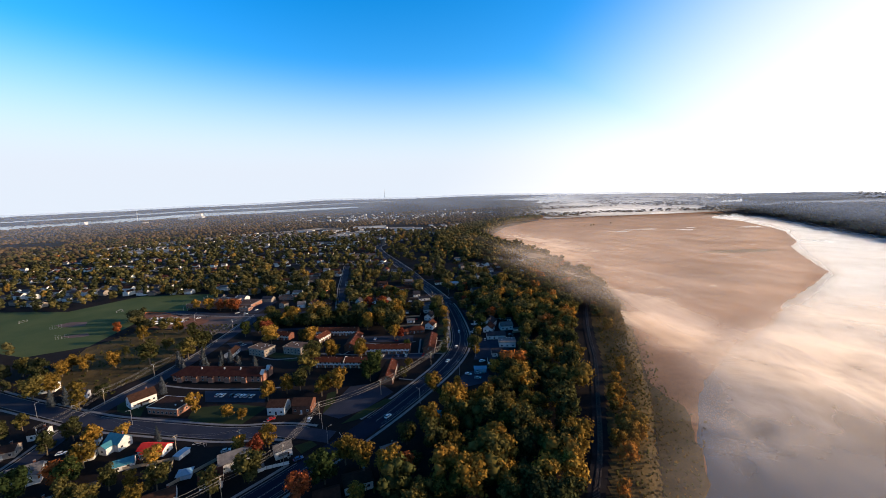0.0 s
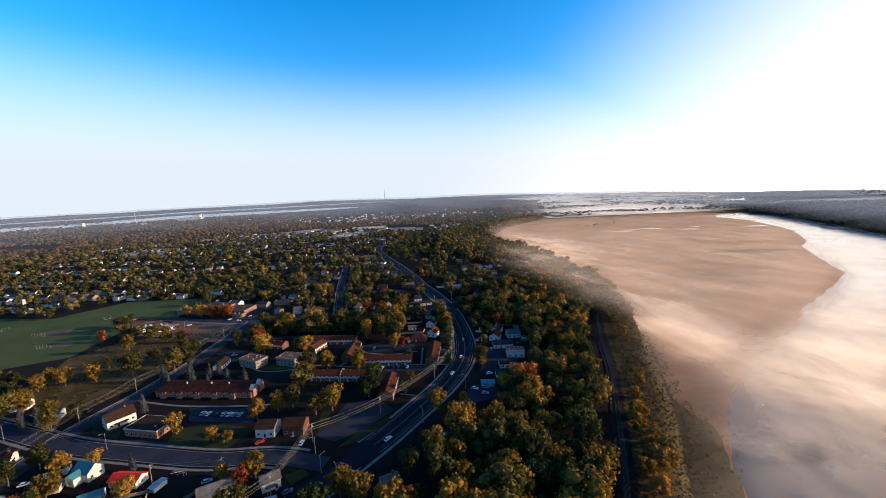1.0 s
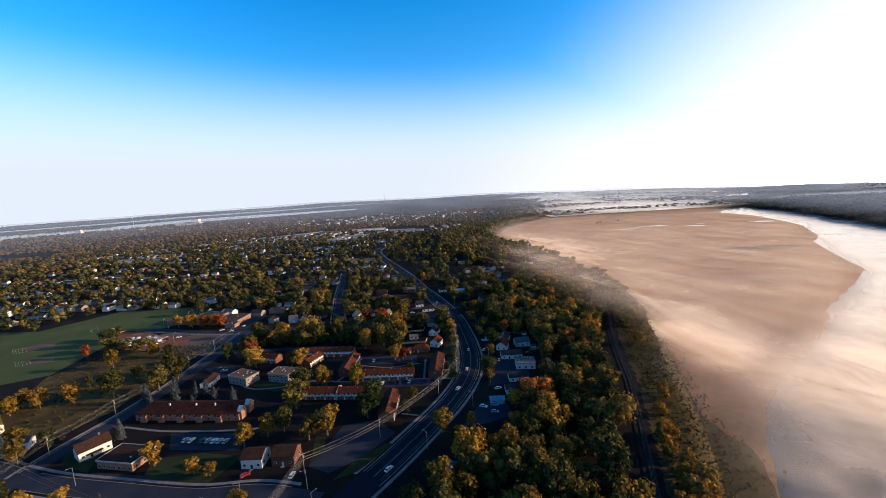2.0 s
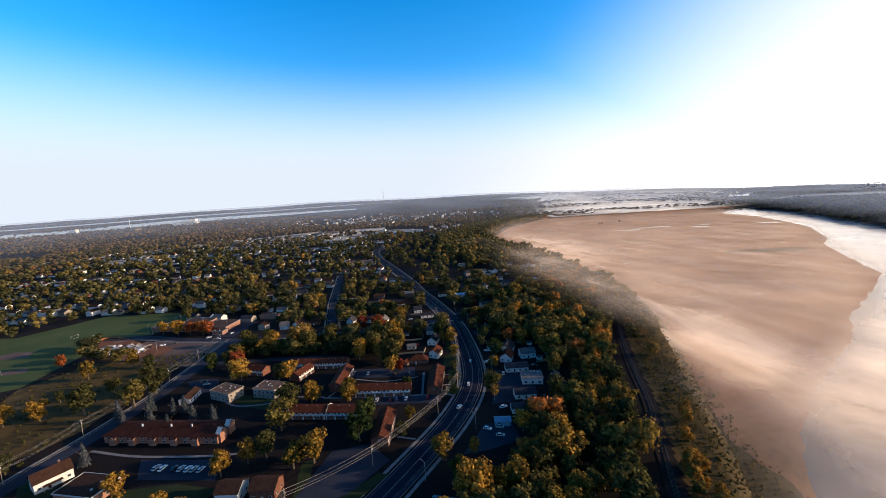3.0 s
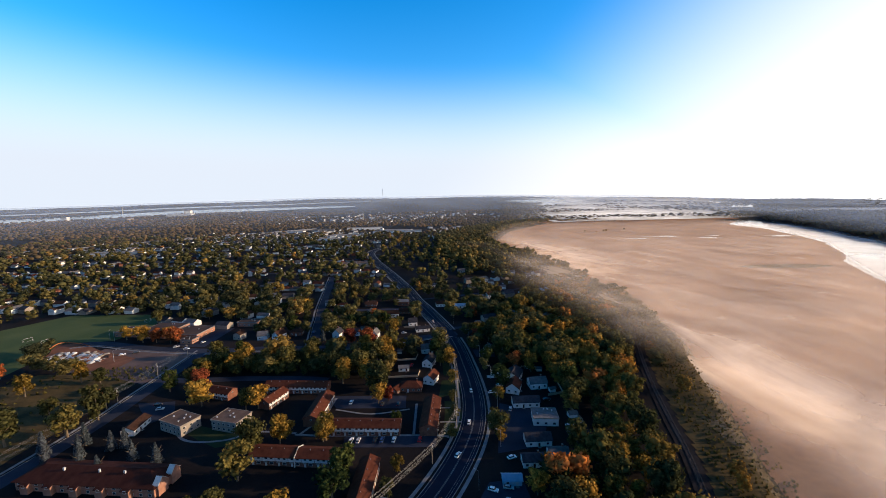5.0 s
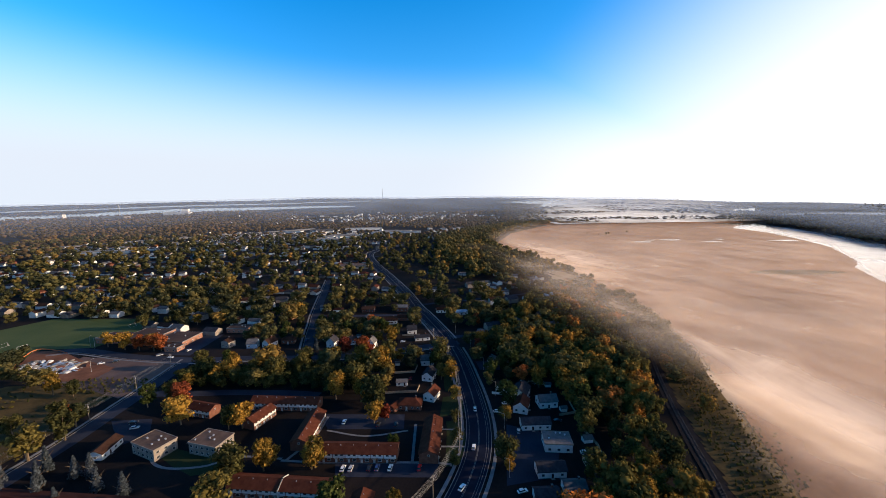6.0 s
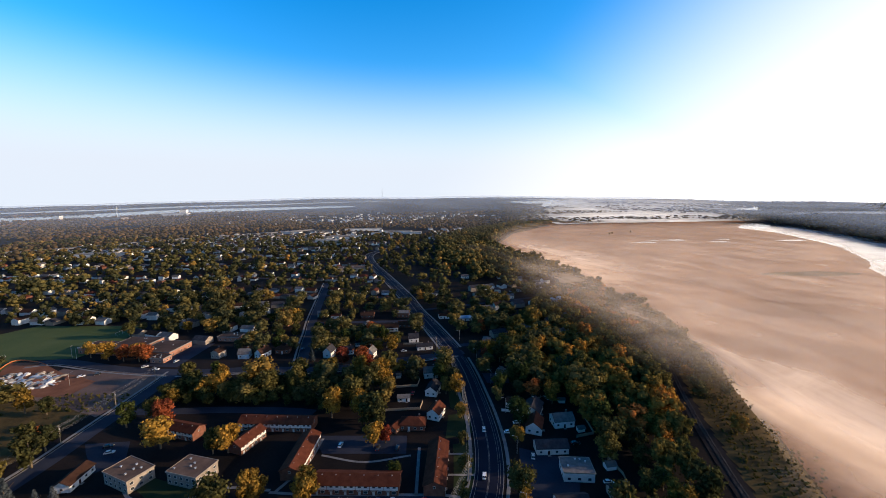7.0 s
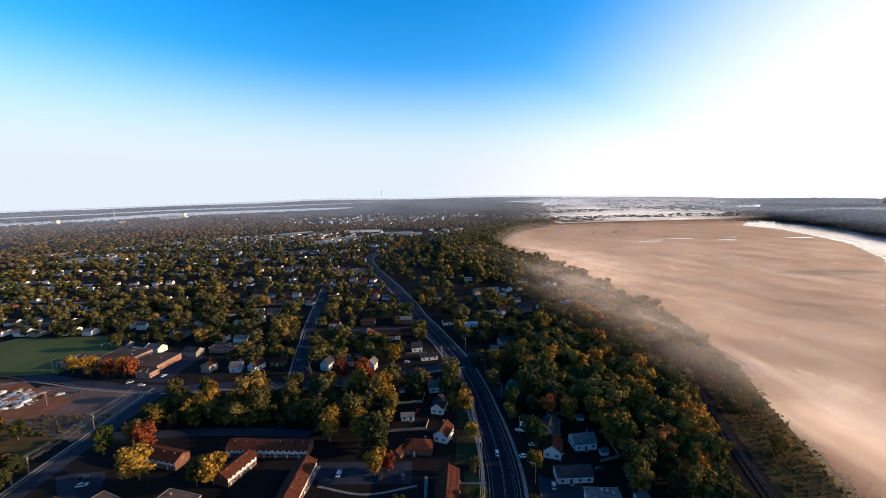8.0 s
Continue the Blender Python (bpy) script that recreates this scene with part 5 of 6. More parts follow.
def trunk_mesh(seed):
    """A tapered trunk with five limbs, for a tree one metre high."""
    rng = np.random.default_rng(seed)
    bm = bmesh.new()

    def limb(a, b, ra, rb, n=6):
        m = (b - a).to_track_quat("Z", "Y").to_matrix().to_4x4()
        g = bmesh.ops.create_cone(bm, cap_ends=True, segments=n, radius1=ra, radius2=rb, depth=(b - a).length)
        bmesh.ops.transform(bm, matrix=Matrix.Translation((a + b) / 2) @ m, verts=g["verts"])

    limb(Vector((0, 0, -0.03)), Vector((0.01, 0, 0.42)), 0.03, 0.02)
    limb(Vector((0.01, 0, 0.42)), Vector((-0.01, 0.01, 0.8)), 0.02, 0.006)
    for k in range(5):
        a = k * 1.26 + rng.uniform(-0.3, 0.3)
        limb(Vector((0, 0, 0.28 + 0.05 * k)), Vector((0.24 * math.cos(a), 0.24 * math.sin(a), 0.5 + 0.06 * k)), 0.012, 0.004, 5)
    me = bpy.data.meshes.new("trunk")
    bm.to_mesh(me)
    bm.free()
    me.materials.append(M_BARK)
    return me


CROWNS = [crown(s, 22, 48, 0.038, w, 0.13, 0.68) for s, w in ((1, 0.46), (2, 0.52), (3, 0.40), (4, 0.56), (5, 0.48))]
SPRUCES = [spruce(s, 16, 46, 0.034) for s in (21, 22)]
TRUNKS = [trunk_mesh(s) for s in (31, 32)]
MESHES = {}
TREES = []
rt = random.Random(5)
TREE_WORDS = {"g": "broad olive-green deciduous tree in early autumn", "y": "golden-yellow autumn tree with a full crown", "r": "rust-red autumn tree with a full crown",
              "d": "dark green broadleaf tree with a dense crown", "c": "slender blue-green spruce with drooping branches"}


def tree(x, y, kind, height):
    n = rt.randrange(2 if kind == "c" else 5)
    if (kind, n) not in MESHES:
        me = mesh_np("crown", *(SPRUCES[n] if kind == "c" else CROWNS[n]))
        me.materials.append(M_LEAF[kind])
        MESHES[(kind, n)] = me
    root = new("tree")
    s = height
    root.matrix_world = pose(x, y, float(land(x, y)), 0, 0, rt.uniform(0, 360)) @ Matrix.Diagonal((s * rt.uniform(0.9, 1.15), s * rt.uniform(0.9, 1.15), s, 1))
    tagged(root, TREE_WORDS[kind], "tree")
    for nm, me in (("trunk", TRUNKS[n % 2]), ("crown", MESHES[(kind, n)])):
        o = new(nm, me)
        o.parent = root
    TREES.append((x, y, height * 0.24))
    return root


HEIGHTS = {"g": 14.5, "y": 13.5, "r": 12.5, "d": 14.5, "c": 12.0}
# sports field edge and side street
for x, y, k in ((-318, 262.8, "g"), (-297.6, 256.8, "g"), (-286.8, 261.6, "y"), (-289.2, 271.2, "y"), (-276, 270, "y"), (-267.6, 235.2, "y"), (-272.4, 228, "g"), (-249.6, 218.4, "c"), (-242.4, 220.8, "c"), (-242.4, 228, "y"),
                (-226.8, 213.6, "y"), (-258, 274.8, "y"), (-188.4, 231.6, "c"), (-199.2, 266.4, "c")):
    tree(x, y, k.lower(), HEIGHTS[k.lower()] * (1.2 if k.isupper() else 1.0) * rt.uniform(0.85, 1.1))
# rough ground beside the straight street
for x, y, k, f in ((-235, 280, "g", 1.35), (-210, 288, "g", 1.2), (-222, 315, "g", 1.1), (-241, 308, "g", 0.7), (-281, 331, "y", 1.1), (-327, 356, "r", 0.95), (-262, 350, "y", 1.15), (-228, 327, "r", 0.55), (-268, 297, "g", 0.6),
                   (-208, 304, "g", 1.15), (-214, 316, "g", 0.95), (-248, 349, "g", 0.7), (-157, 318, "y", 1.15), (-121, 315, "y", 1.2), (-128, 314, "g", 0.9), (-174, 344, "r", 0.9), (-182, 345, "g", 0.8), (-80, 352, "y", 1.2), (-88, 356, "g", 1.1), (-72, 360, "g", 1.2), (-66, 353, "y", 1.0), (-55, 339, "g", 1.3), (-62, 344, "y", 1.1), (-62, 376, "g", 1.3), (-70, 380, "y", 1.1),
                   (-52, 371, "y", 0.9), (-45, 323, "r", 0.75), (-96, 362, "g", 1.0), (-128, 202, "y", 0.55), (-119, 200, "y", 0.45), (-105, 172, "y", 0.7), (154, 402, "g", 1.0), (160, 410, "g", 0.85)):
    tree(x, y, k, HEIGHTS[k] * f)
# round the estate
for x, y, k in ((-170.4, 339.6, "r"), (-92.4, 285.6, "y"), (-72, 283.2, "y"), (-100.8, 255.6, "G"), (-73.2, 228, "Y"), (-81.6, 224.4, "y"), (-105.6, 229.2, "y"), (-98.4, 232.8, "g"),
                (-114, 220.8, "y"), (-152.4, 208.8, "y"), (-178.8, 262.8, "c"), (-165.6, 258, "c"), (-145.2, 266.4, "c"), (-12, 226.8, "y"), (16.8, 288, "g"), (-55.2, 243.6, "d"), (-54, 256.8, "d")):
    tree(x, y, k.lower(), HEIGHTS[k.lower()] * (1.35 if k.isupper() else 1.0) * rt.uniform(0.85, 1.1))
# by the junction
for x, y, k in ((-202.8, 171.6, "g"), (-186, 178, "y"), (-149, 147, "g"), (-175.2, 151.2, "r"), (-168, 148.8, "d"), (-152.4, 180, "c"), (-94.8, 168, "r"), (-91.2, 174, "y"), (-88.8, 151.2, "g"),
                (-62.4, 140.4, "r"), (-49.2, 160.8, "y"), (-40.8, 158.4, "y"), (-26.4, 150, "Y"), (-14.4, 188.4, "g"), (-100.8, 141.6, "g"), (-127.2, 146.4, "g"), (-160.8, 139.2, "g"), (-184.8, 141.6, "d"), (-211.2, 139.2, "g"), (-230.4, 156, "y"), (-237.6, 180, "g")):
    tree(x, y, k.lower(), HEIGHTS[k.lower()] * (1.25 if k.isupper() else 0.9) * rt.uniform(0.85, 1.1))
# middle distance
for x, y, k in ((-189.6, 336, "d"), (-93.6, 282, "y"), (-70.8, 284.4, "y"),
                (-166.8, 367.2, "y"), (-158.4, 370.8, "y"), (-111.6, 378, "G"), (-117.6, 422.4, "c"), (-93.6, 396, "y"), (-75.6, 397.2, "y"), (-57.6, 382.8, "Y"), (-75.6, 362.4, "g"), (-79.2, 345.6, "y"), (-52.8, 334.8, "G"), (-50.4, 319.2, "y"),
                (-144, 373.2, "g"), (-127.2, 369.6, "g"), (-192, 391.2, "g"), (-60, 440.4, "y"), (-167, 387, "y"), (-115, 391, "g"), (-54, 393, "G"), (-92, 415, "r"), (-78, 414, "r"), (-207, 273, "c"), (-159, 269, "c"),):
    tree(x, y, k.lower(), HEIGHTS[k.lower()] * (1.3 if k.isupper() else 1.08) * rt.uniform(0.85, 1.1))
for x, y, k in ((-74.4, 468, "y"), (-15.6, 396, "g"), (-8.4, 370.8, "y"), (-5.4, 302.4, "g"), (-6, 320.4, "g"), (-6.6, 285.6, "g"), (18, 282, "y"), (20.4, 324, "g"), (18, 373.2, "d"), (37.2, 366, "r"), (16.8, 427.2, "y"), (-105.6, 274.8, "g"),
                (-176.4, 277.2, "c"), (-170.4, 278.4, "c"), (-193.2, 280.8, "c"), (-187.2, 271.2, "c"), (-252, 422.4, "r"), (-246, 422.4, "r"), (-265.2, 423.6, "r"), (-278.4, 424.8, "y"), (-304.8, 477.6, "g"), (24, 420, "g"), (31.2, 381.6, "d"), (48, 360, "y"), (28.8, 247.2, "y"), (36, 249.6, "g"), (-31, 261, "y"), (-33, 246, "g"), (-37, 298, "d"), (22, 323, "y"), (62, 360, "y"), (72, 351, "y"), (66, 319, "g"), (60, 307, "g"), (66, 334, "d"), (53, 275, "g")):
    tall = 0.55 if -40 < x < 24 and y < 330 else 1.05
    tree(x, y, k, HEIGHTS[k] * tall * rt.uniform(0.85, 1.1))


def free_for_tree(x, y, r=2.5):
    return clear(x, y, r - 1.5) and not in_lots(x, y) and not on_road(x, y, 3.0)


def crowded(x, y, gap):
    return any(abs(x - a) < gap and abs(y - b) < gap and math.hypot(x - a, y - b) < gap for a, b, _ in TREES)


# gardens and back lots of the near streets
n = 0
for _ in range(1500):
    x, y = rt.uniform(-300, 30), rt.uniform(114, 528)
    if n >= 66:
        break
    if -335 < x < -212 and 230 < y < 405:
        continue
    in_estate = -180 < x < -6 and 235 < y < 360
    if in_estate and rt.random() < 0.8 or not free_for_tree(x, y, 3) or crowded(x, y, 6.5) or x > np.interp(y, EDGE_Y, EDGE_X) - 30:
        continue
    k = rt.choice("gggggydddyyr" if y > 360 else "gggyyydr")
    tree(x, y, k, HEIGHTS[k] * rt.uniform(0.6, 1.05))
    n += 1

# ---- joined woods ----
NEAR = [crown(s, 22, 32, 0.042, w, 0.10, 0.76) for s, w in ((45, 0.6), (46, 0.7), (47, 0.54), (48, 0.64))]
MID = [crown(s, 14, 36, 0.05, w, 0.12, 0.72) for s, w in ((41, 0.5), (42, 0.58), (43, 0.46), (44, 0.6))]
FAR = [crown(s, 6, 13, 0.085, w, 0.15, 0.9) for s, w in ((51, 0.6), (52, 0.7), (53, 0.55))]
TUFT = [crown(s, 2, 6, 0.22, w, 0.0, 1.15) for s, w in ((71, 0.9), (72, 1.1), (73, 1.0))]
CLUMP = [crown(s, 1, 0, 0.1, w, 0.0, 1.6) for s, w in ((61, 0.9), (62, 1.1), (63, 1.0))]


def woods(name, spots, models, label, seed, leaves=None, spread=1.0):
    """Many trees as one mesh; each keeps one leaf tint. spots: x, y, height, tint."""
    rng = np.random.default_rng(seed)
    if not len(spots):
        return None
    vs, fs, ts, base = [], [], [], 0
    heights = np.maximum(land([s[0] for s in spots], [s[1] for s in spots]), -4.0)
    for (x, y, h, tint), z in zip(spots, heights):
        v, f = models[rng.integers(len(models))]
        a = rng.uniform(0, 2 * np.pi)
        c, s = np.cos(a), np.sin(a)
        w = h * rng.uniform(0.85, 1.2) * spread
        out = np.stack([(v[:, 0] * c - v[:, 1] * s) * w + x, (v[:, 0] * s + v[:, 1] * c) * w + y, v[:, 2] * h + z], -1)
        vs.append(out), fs.append(f + base), ts.append(np.full(len(v), tint))
        base += len(v)
    me = mesh_np(name, np.concatenate(vs), np.concatenate(fs), np.concatenate(ts))
    return tagged(obj(name, me, leaves or M_WOODS), label, "trees", kind="stuff")


rw = random.Random(77)


def scatter(x0, x1, y0, y1, gap, test, height, tint, tries):
    """Spots at least gap apart (by a coarse grid of cells) that pass the test."""
    cells, out = {}, []
    for _ in range(tries):
        x, y = rw.uniform(x0, x1), rw.uniform(y0, y1)
        c = (int(x // gap), int(y // gap))
        if any(math.hypot(x - q[0], y - q[1]) < gap for i in (-1, 0, 1) for j in (-1, 0, 1) for q in cells.get((c[0] + i, c[1] + j), ())) or not test(x, y):
            continue
        cells.setdefault(c, []).append((x, y))
        out.append((x, y, rw.uniform(*height), tint(x, y)))
    return out


RAIL_Y, RAIL_X = [p[1] for p in RAIL], [p[0] for p in RAIL]


def rail_x(y):
    return float(np.interp(y, RAIL_Y, RAIL_X))


WEST_Y, WEST_X = [72, 132, 180, 204, 240, 278.4, 314.4, 360, 408, 456, 540, 672, 768], [-48, -24, -14.4, 2.4, 31.2, 67.2, 69.6, 57.6, 31.2, 21.6, 72, 144, 153.6]


def in_wood(x, y):
    return np.interp(y, WEST_Y, WEST_X) < x < rail_x(y) - (8 if y < 170 else 13) and clear(x, y, 1.5) and not on_road(x, y, 3)


def warm(x, y):
    return min(1.0, max(0.0, rw.gauss(0.6, 0.2) + 0.1 * (y < 262)))


near_wood = scatter(-54, 156, 84, 672, 8.2, in_wood, (9.5, 19), warm, 9000)
for x, y, h, t in [s for s in near_wood if s[1] < 318 and not crowded(s[0], s[1], 4)][:95]:
    k = "y" if t > 0.76 else "g"
    tree(x, y, k, h)
taken = {(round(a, 3), round(b, 3)) for a, b, _ in TREES}
woods("riverside_wood", [s for s in near_wood if (round(s[0], 3), round(s[1], 3)) not in taken], NEAR, "dense olive and golden autumn wood beside the railway", 1)
strip = scatter(48, 210, 72, 564, 3.7, lambda x, y: rail_x(y) + 7 < x < rail_x(y) + 16 + 4 * math.sin(y / 13) and rw.random() < (0.8 if y < 225 else 0.05 if y < 392 else 0.9), (6, 10.5), lambda x, y: min(0.9, rw.gauss(0.76, 0.08)), 4200)
woods("railside_trees", strip, MID, "row of golden-green trees and bushes along the railway", 2)
edge_wood = scatter(90, 215, 396, 900, 7.0, lambda x, y: max(rail_x(y) + 6, 90) < x < np.interp(y, EDGE_Y, EDGE_X) - 13 + 6 * math.sin(y / 17) and clear(x, y, 2), (7, 14), lambda x, y: rw.gauss(0.5, 0.15), 9000)
woods("marsh_edge_wood", edge_wood, MID, "misty olive wood between railway and marsh", 14)


def in_scrub(x, y):
    """Thick beside the railway, thinning out into the reeds."""
    d = x - rail_x(y) - 8
    full = float(np.interp(y, [160, 200, 262, 300, 400], [34, 32, 24, 24, 26])) + 3 * math.sin(y / 21)
    return 0 < d and x < np.interp(y, RIVER_Y, RIVER_X) - 3 and rw.random() < 1 - float(sstep(full - 12, full + 16, d))


scrub = scatter(30, 260, 72, 624, 1.75, in_scrub, (0.5, 1.6), lambda x, y: rw.uniform(0.35, 0.75), 60000)
scrub += scatter(-320, -224, 232, 362, 4.2, lambda x, y: not in_lots(x, y) and clear(x, y, 1) and not on_road(x, y, 3) and rw.random() < 0.5, (0.6, 1.9), lambda x, y: rw.uniform(0.1, 0.5), 900)
scrub += scatter(-262, -216, 352, 372, 2.4, lambda x, y: rw.random() < 0.8, (0.8, 1.8), lambda x, y: rw.uniform(0.2, 0.6), 700)
woods("scrub", scrub, TUFT, "low brown and green scrub at the marsh edge", 3)


def by_highway(x, y):
    """The cleared strip south-east of the highway."""
    k = int(np.argmin(np.hypot(HIGHWAY[:, 0] - x, HIGHWAY[:, 1] - y)))
    return math.hypot(HIGHWAY[k, 0] - x, HIGHWAY[k, 1] - y) < (46 if y < HIGHWAY[k, 1] else 14)


def in_town(x, y):
    return x < np.interp(y, EDGE_Y, EDGE_X) - 4 and clear(x, y, 0.5) and not in_lots(x, y) and not on_road(x, y, 1.0) and not crowded(x, y, 5) and not by_highway(x, y)


def in_garden(x, y):
    """Gardens: trees in loose groups, with open yards and streets between them."""
    return noise.noise(Vector((x / 46, y / 60, 7))) + 0.35 * noise.noise(Vector((x / 15, y / 19, 2))) > -0.12 and not (390 < y < 432 and -335 < x < -40) and not (-345 < x < -190 and 400 < y < 482) and not on_road(x, y, 4.5) and in_town(x, y)


def town_tint(x, y):
    return min(1.0, max(0.0, rw.gauss(0.33, 0.21)))


near_town = scatter(-396, 168, 360, 624, 13.2, in_garden, (7.5, 17), town_tint, 3000)
woods("garden_trees", near_town, MID, "garden trees of the suburb in green and gold", 4, M_TOWN, 1.2)
west = scatter(-912, -300, 156, 672, 14.0, lambda x, y: in_town(x, y) and (x < -360 or y > 516 or y < 258), (7.5, 14), town_tint, 4000)
woods("garden_trees", west, FAR + MID[:1], "garden trees beyond the sports field", 5, M_TOWN)
far_town = scatter(-1200, 132, 624, 1344, 15.0, in_garden, (7.5, 16), town_tint, 9000)
woods("garden_trees", far_town, FAR, "autumn trees hiding the houses of the far suburb", 6, M_TOWN, 1.2)
dark_row = scatter(-192, -79.2, 352, 382, 6.2, lambda x, y: clear(x, y, 1) and not on_road(x, y, 2) and not crowded(x, y, 4), (7, 11), lambda x, y: rw.gauss(0.25, 0.1), 700)
woods("shaded_trees", dark_row, MID, "belt of dark green trees behind the row houses", 7)


def wet(x, y):
    return lowland(x, y) or any(np.min(np.hypot(line[:, 0] - x, line[:, 1] - y)) < w / 2 + 12 for line, w in WATERS)


def in_far_wood(x, y):
    if np.interp(y, EDGE_Y, EDGE_X) - 6 < x < np.interp(y, BANK_Y, BANK_X) + 8 and y < 1824:
        return False
    if -744 < x < 48 and 1176 < y < 1596 and rw.random() < 0.75:
        return False
    if -840 < x < 0 and 2136 < y < 2460 and rw.random() < 0.8:
        return False
    return clear(x, y, 4) and not by_highway(x, y)


far_wood = scatter(-2760, 2760, 1200, 2760, 11.0, lambda x, y: in_far_wood(x, y) and noise.noise(Vector((x / 420, y / 260, 3))) > -0.32 and not wet(x, y), (6, 11), lambda x, y: min(1, max(0, rw.gauss(0.5, 0.13) + 0.25 * noise.noise(Vector((x / 200, y / 200, 0))))), 30000)
woods("far_woods", far_wood, CLUMP, "wide autumn woodland towards the horizon", 8, M_FARWOOD, 1.25)
left_wood = scatter(-2640, -912, 300, 1200, 10.5, lambda x, y: clear(x, y, 4) and not by_highway(x, y), (6, 11), lambda x, y: min(1, max(0, rw.gauss(0.45, 0.14))), 14000)
woods("far_woods", left_wood, CLUMP, "autumn woodland west of the suburb", 9, M_FARWOOD, 1.2)
shore_wood = scatter(-40, 408, 700, 1800, 9.6, lambda x, y: (np.interp(y, EDGE_Y, EDGE_X) - 156 if y > 800 else 20) < x < np.interp(y, EDGE_Y, EDGE_X) - 3 and clear(x, y, 1) and not on_road(x, y, 6), (11, 19), lambda x, y: rw.gauss(0.5, 0.13), 9000)
woods("shore_wood", [s for s in shore_wood], FAR, "tall olive wood along the marsh edge", 10, M_TOWN)
bank_wood = scatter(672, 1800, 120, 1872, 10.5, lambda x, y: np.interp(y, BANK_Y, BANK_X) - 11 < x < np.interp(y, BANK_Y, BANK_X) + 330 and (x < np.interp(y, BANK_Y, BANK_X) + 120 or rw.random() < 0.5), (8, 15), lambda x, y: rw.gauss(0.3, 0.14), 12000)
woods("bank_wood", bank_wood, CLUMP, "dark wooded bank across the river", 11, M_FARWOOD)
horizon_wood = scatter(-5520, 5520, 2700, 5640, 34.0, lambda x, y: abs(x) < 4850 and y < 4900 and noise.noise(Vector((x / 700, y / 380, 9))) > -0.15 and not wet(x, y), (3, 6), lambda x, y: rw.gauss(0.4, 0.1), 14000)
woods("horizon_woods", horizon_wood, CLUMP, "hazy belts of wood near the horizon", 12, M_FARWOOD, 3.5)
island_wood = scatter(230, 2500, 1850, 3500, 13.0, lambda x, y: 7 < math.degrees(math.atan2(x, y - 60)) < 42 and not lowland(x, y), (6, 11), lambda x, y: rw.gauss(0.35, 0.12), 14000)
woods("island_woods", island_wood, CLUMP, "wooded islands in the far flooded lowland", 15, M_FARWOOD, 1.7)
marsh_bush = [(474, 1356, 8, 0.6), (486, 1363.2, 9, 0.8), (420, 1368, 7, 0.5), (564, 1416, 7, 0.3), (446.4, 1344, 6, 0.9)]
woods("marsh_bushes", marsh_bush, FAR, "few bushes standing in the reed marsh", 13)

# ---- railway ----
rail_line = smooth_line(RAIL, 2.0)
o = ribbon("track_bed", rail_line, -3.6, 3.6, 0.25, M_BALLAST, deep=1.2)
tagged(o, "dark ballast bed of a single-track railway", "railway", kind="structure")
track = site("railway_track", 0, 0, 0, "single railway track on dark sleepers and ballast", "railway track")
for off in (-0.75, 0.75):
    ribbon("rail", rail_line, off - 0.05, off + 0.05, 0.52, M_STEEL, track, deep=0.16)
bm = bmesh.new()
for i, (x, y) in enumerate(smooth_line(RAIL, 0.7)):
    if 72 < y < 500:
        j = min(int(i * 0.7 / 2.0), len(rail_line) - 2)
        t = rail_line[j + 1] - rail_line[j]
        m = pose(x, y, float(land(x, y)) + 0.3, 0, 0, math.degrees(math.atan2(t[1], t[0])))
        v = [bm.verts.new(m @ Vector((sx * 0.13, sy * 1.3, z))) for z in (-0.1, 0.08) for sx, sy in ((-1, -1), (1, -1), (1, 1), (-1, 1))]
        for q in ((4, 5, 6, 7), (0, 1, 5, 4), (1, 2, 6, 5), (2, 3, 7, 6), (3, 0, 4, 7)):
            bm.faces.new([v[k] for k in q])
tagged(part("sleeper", bm, M_SLEEPER, track), kind="stuff")

# ---- vehicles ----


def car_body(m):
    bm = bmesh.new()
    prof = [(-2.2, 0.32), (-2.25, 0.7), (-2.1, 0.92), (-1.0, 0.98), (1.1, 0.95), (2.1, 0.8), (2.25, 0.6), (2.2, 0.32)]
    rows = [[bm.verts.new((x, s * (0.88 - 0.06 * (z > 0.9)), z)) for x, z in prof] for s in (-1, 1)]
    bm.faces.new(rows[0])
    bm.faces.new(rows[1][::-1])
    for i in range(8):
        j = (i + 1) % 8
        bm.faces.new((rows[0][j], rows[0][i], rows[1][i], rows[1][j]))
    bmesh.ops.recalc_face_normals(bm, faces=bm.faces)
    bmesh.ops.bevel(bm, geom=list(bm.edges), offset=0.05, segments=1, affect="EDGES")
    return bm


def car_cabin(top):
    bm = bmesh.new()
    prof = [(-1.9, 0.95), (-1.35, 1.42), (0.35, 1.45), (1.05, 0.95)] if not top else [(-1.4, 1.40), (-1.3, 1.47), (0.3, 1.5), (0.42, 1.43)]
    rows = [[bm.verts.new((x, s * (0.8 if z < 1.2 else 0.66), z)) for x, z in prof] for s in (-1, 1)]
    bm.faces.new(rows[0])
    bm.faces.new(rows[1][::-1])
    for i in range(4):
        j = (i + 1) % 4
        bm.faces.new((rows[0][j], rows[0][i], rows[1][i], rows[1][j]))
    bmesh.ops.recalc_face_normals(bm, faces=bm.faces)
    return bm


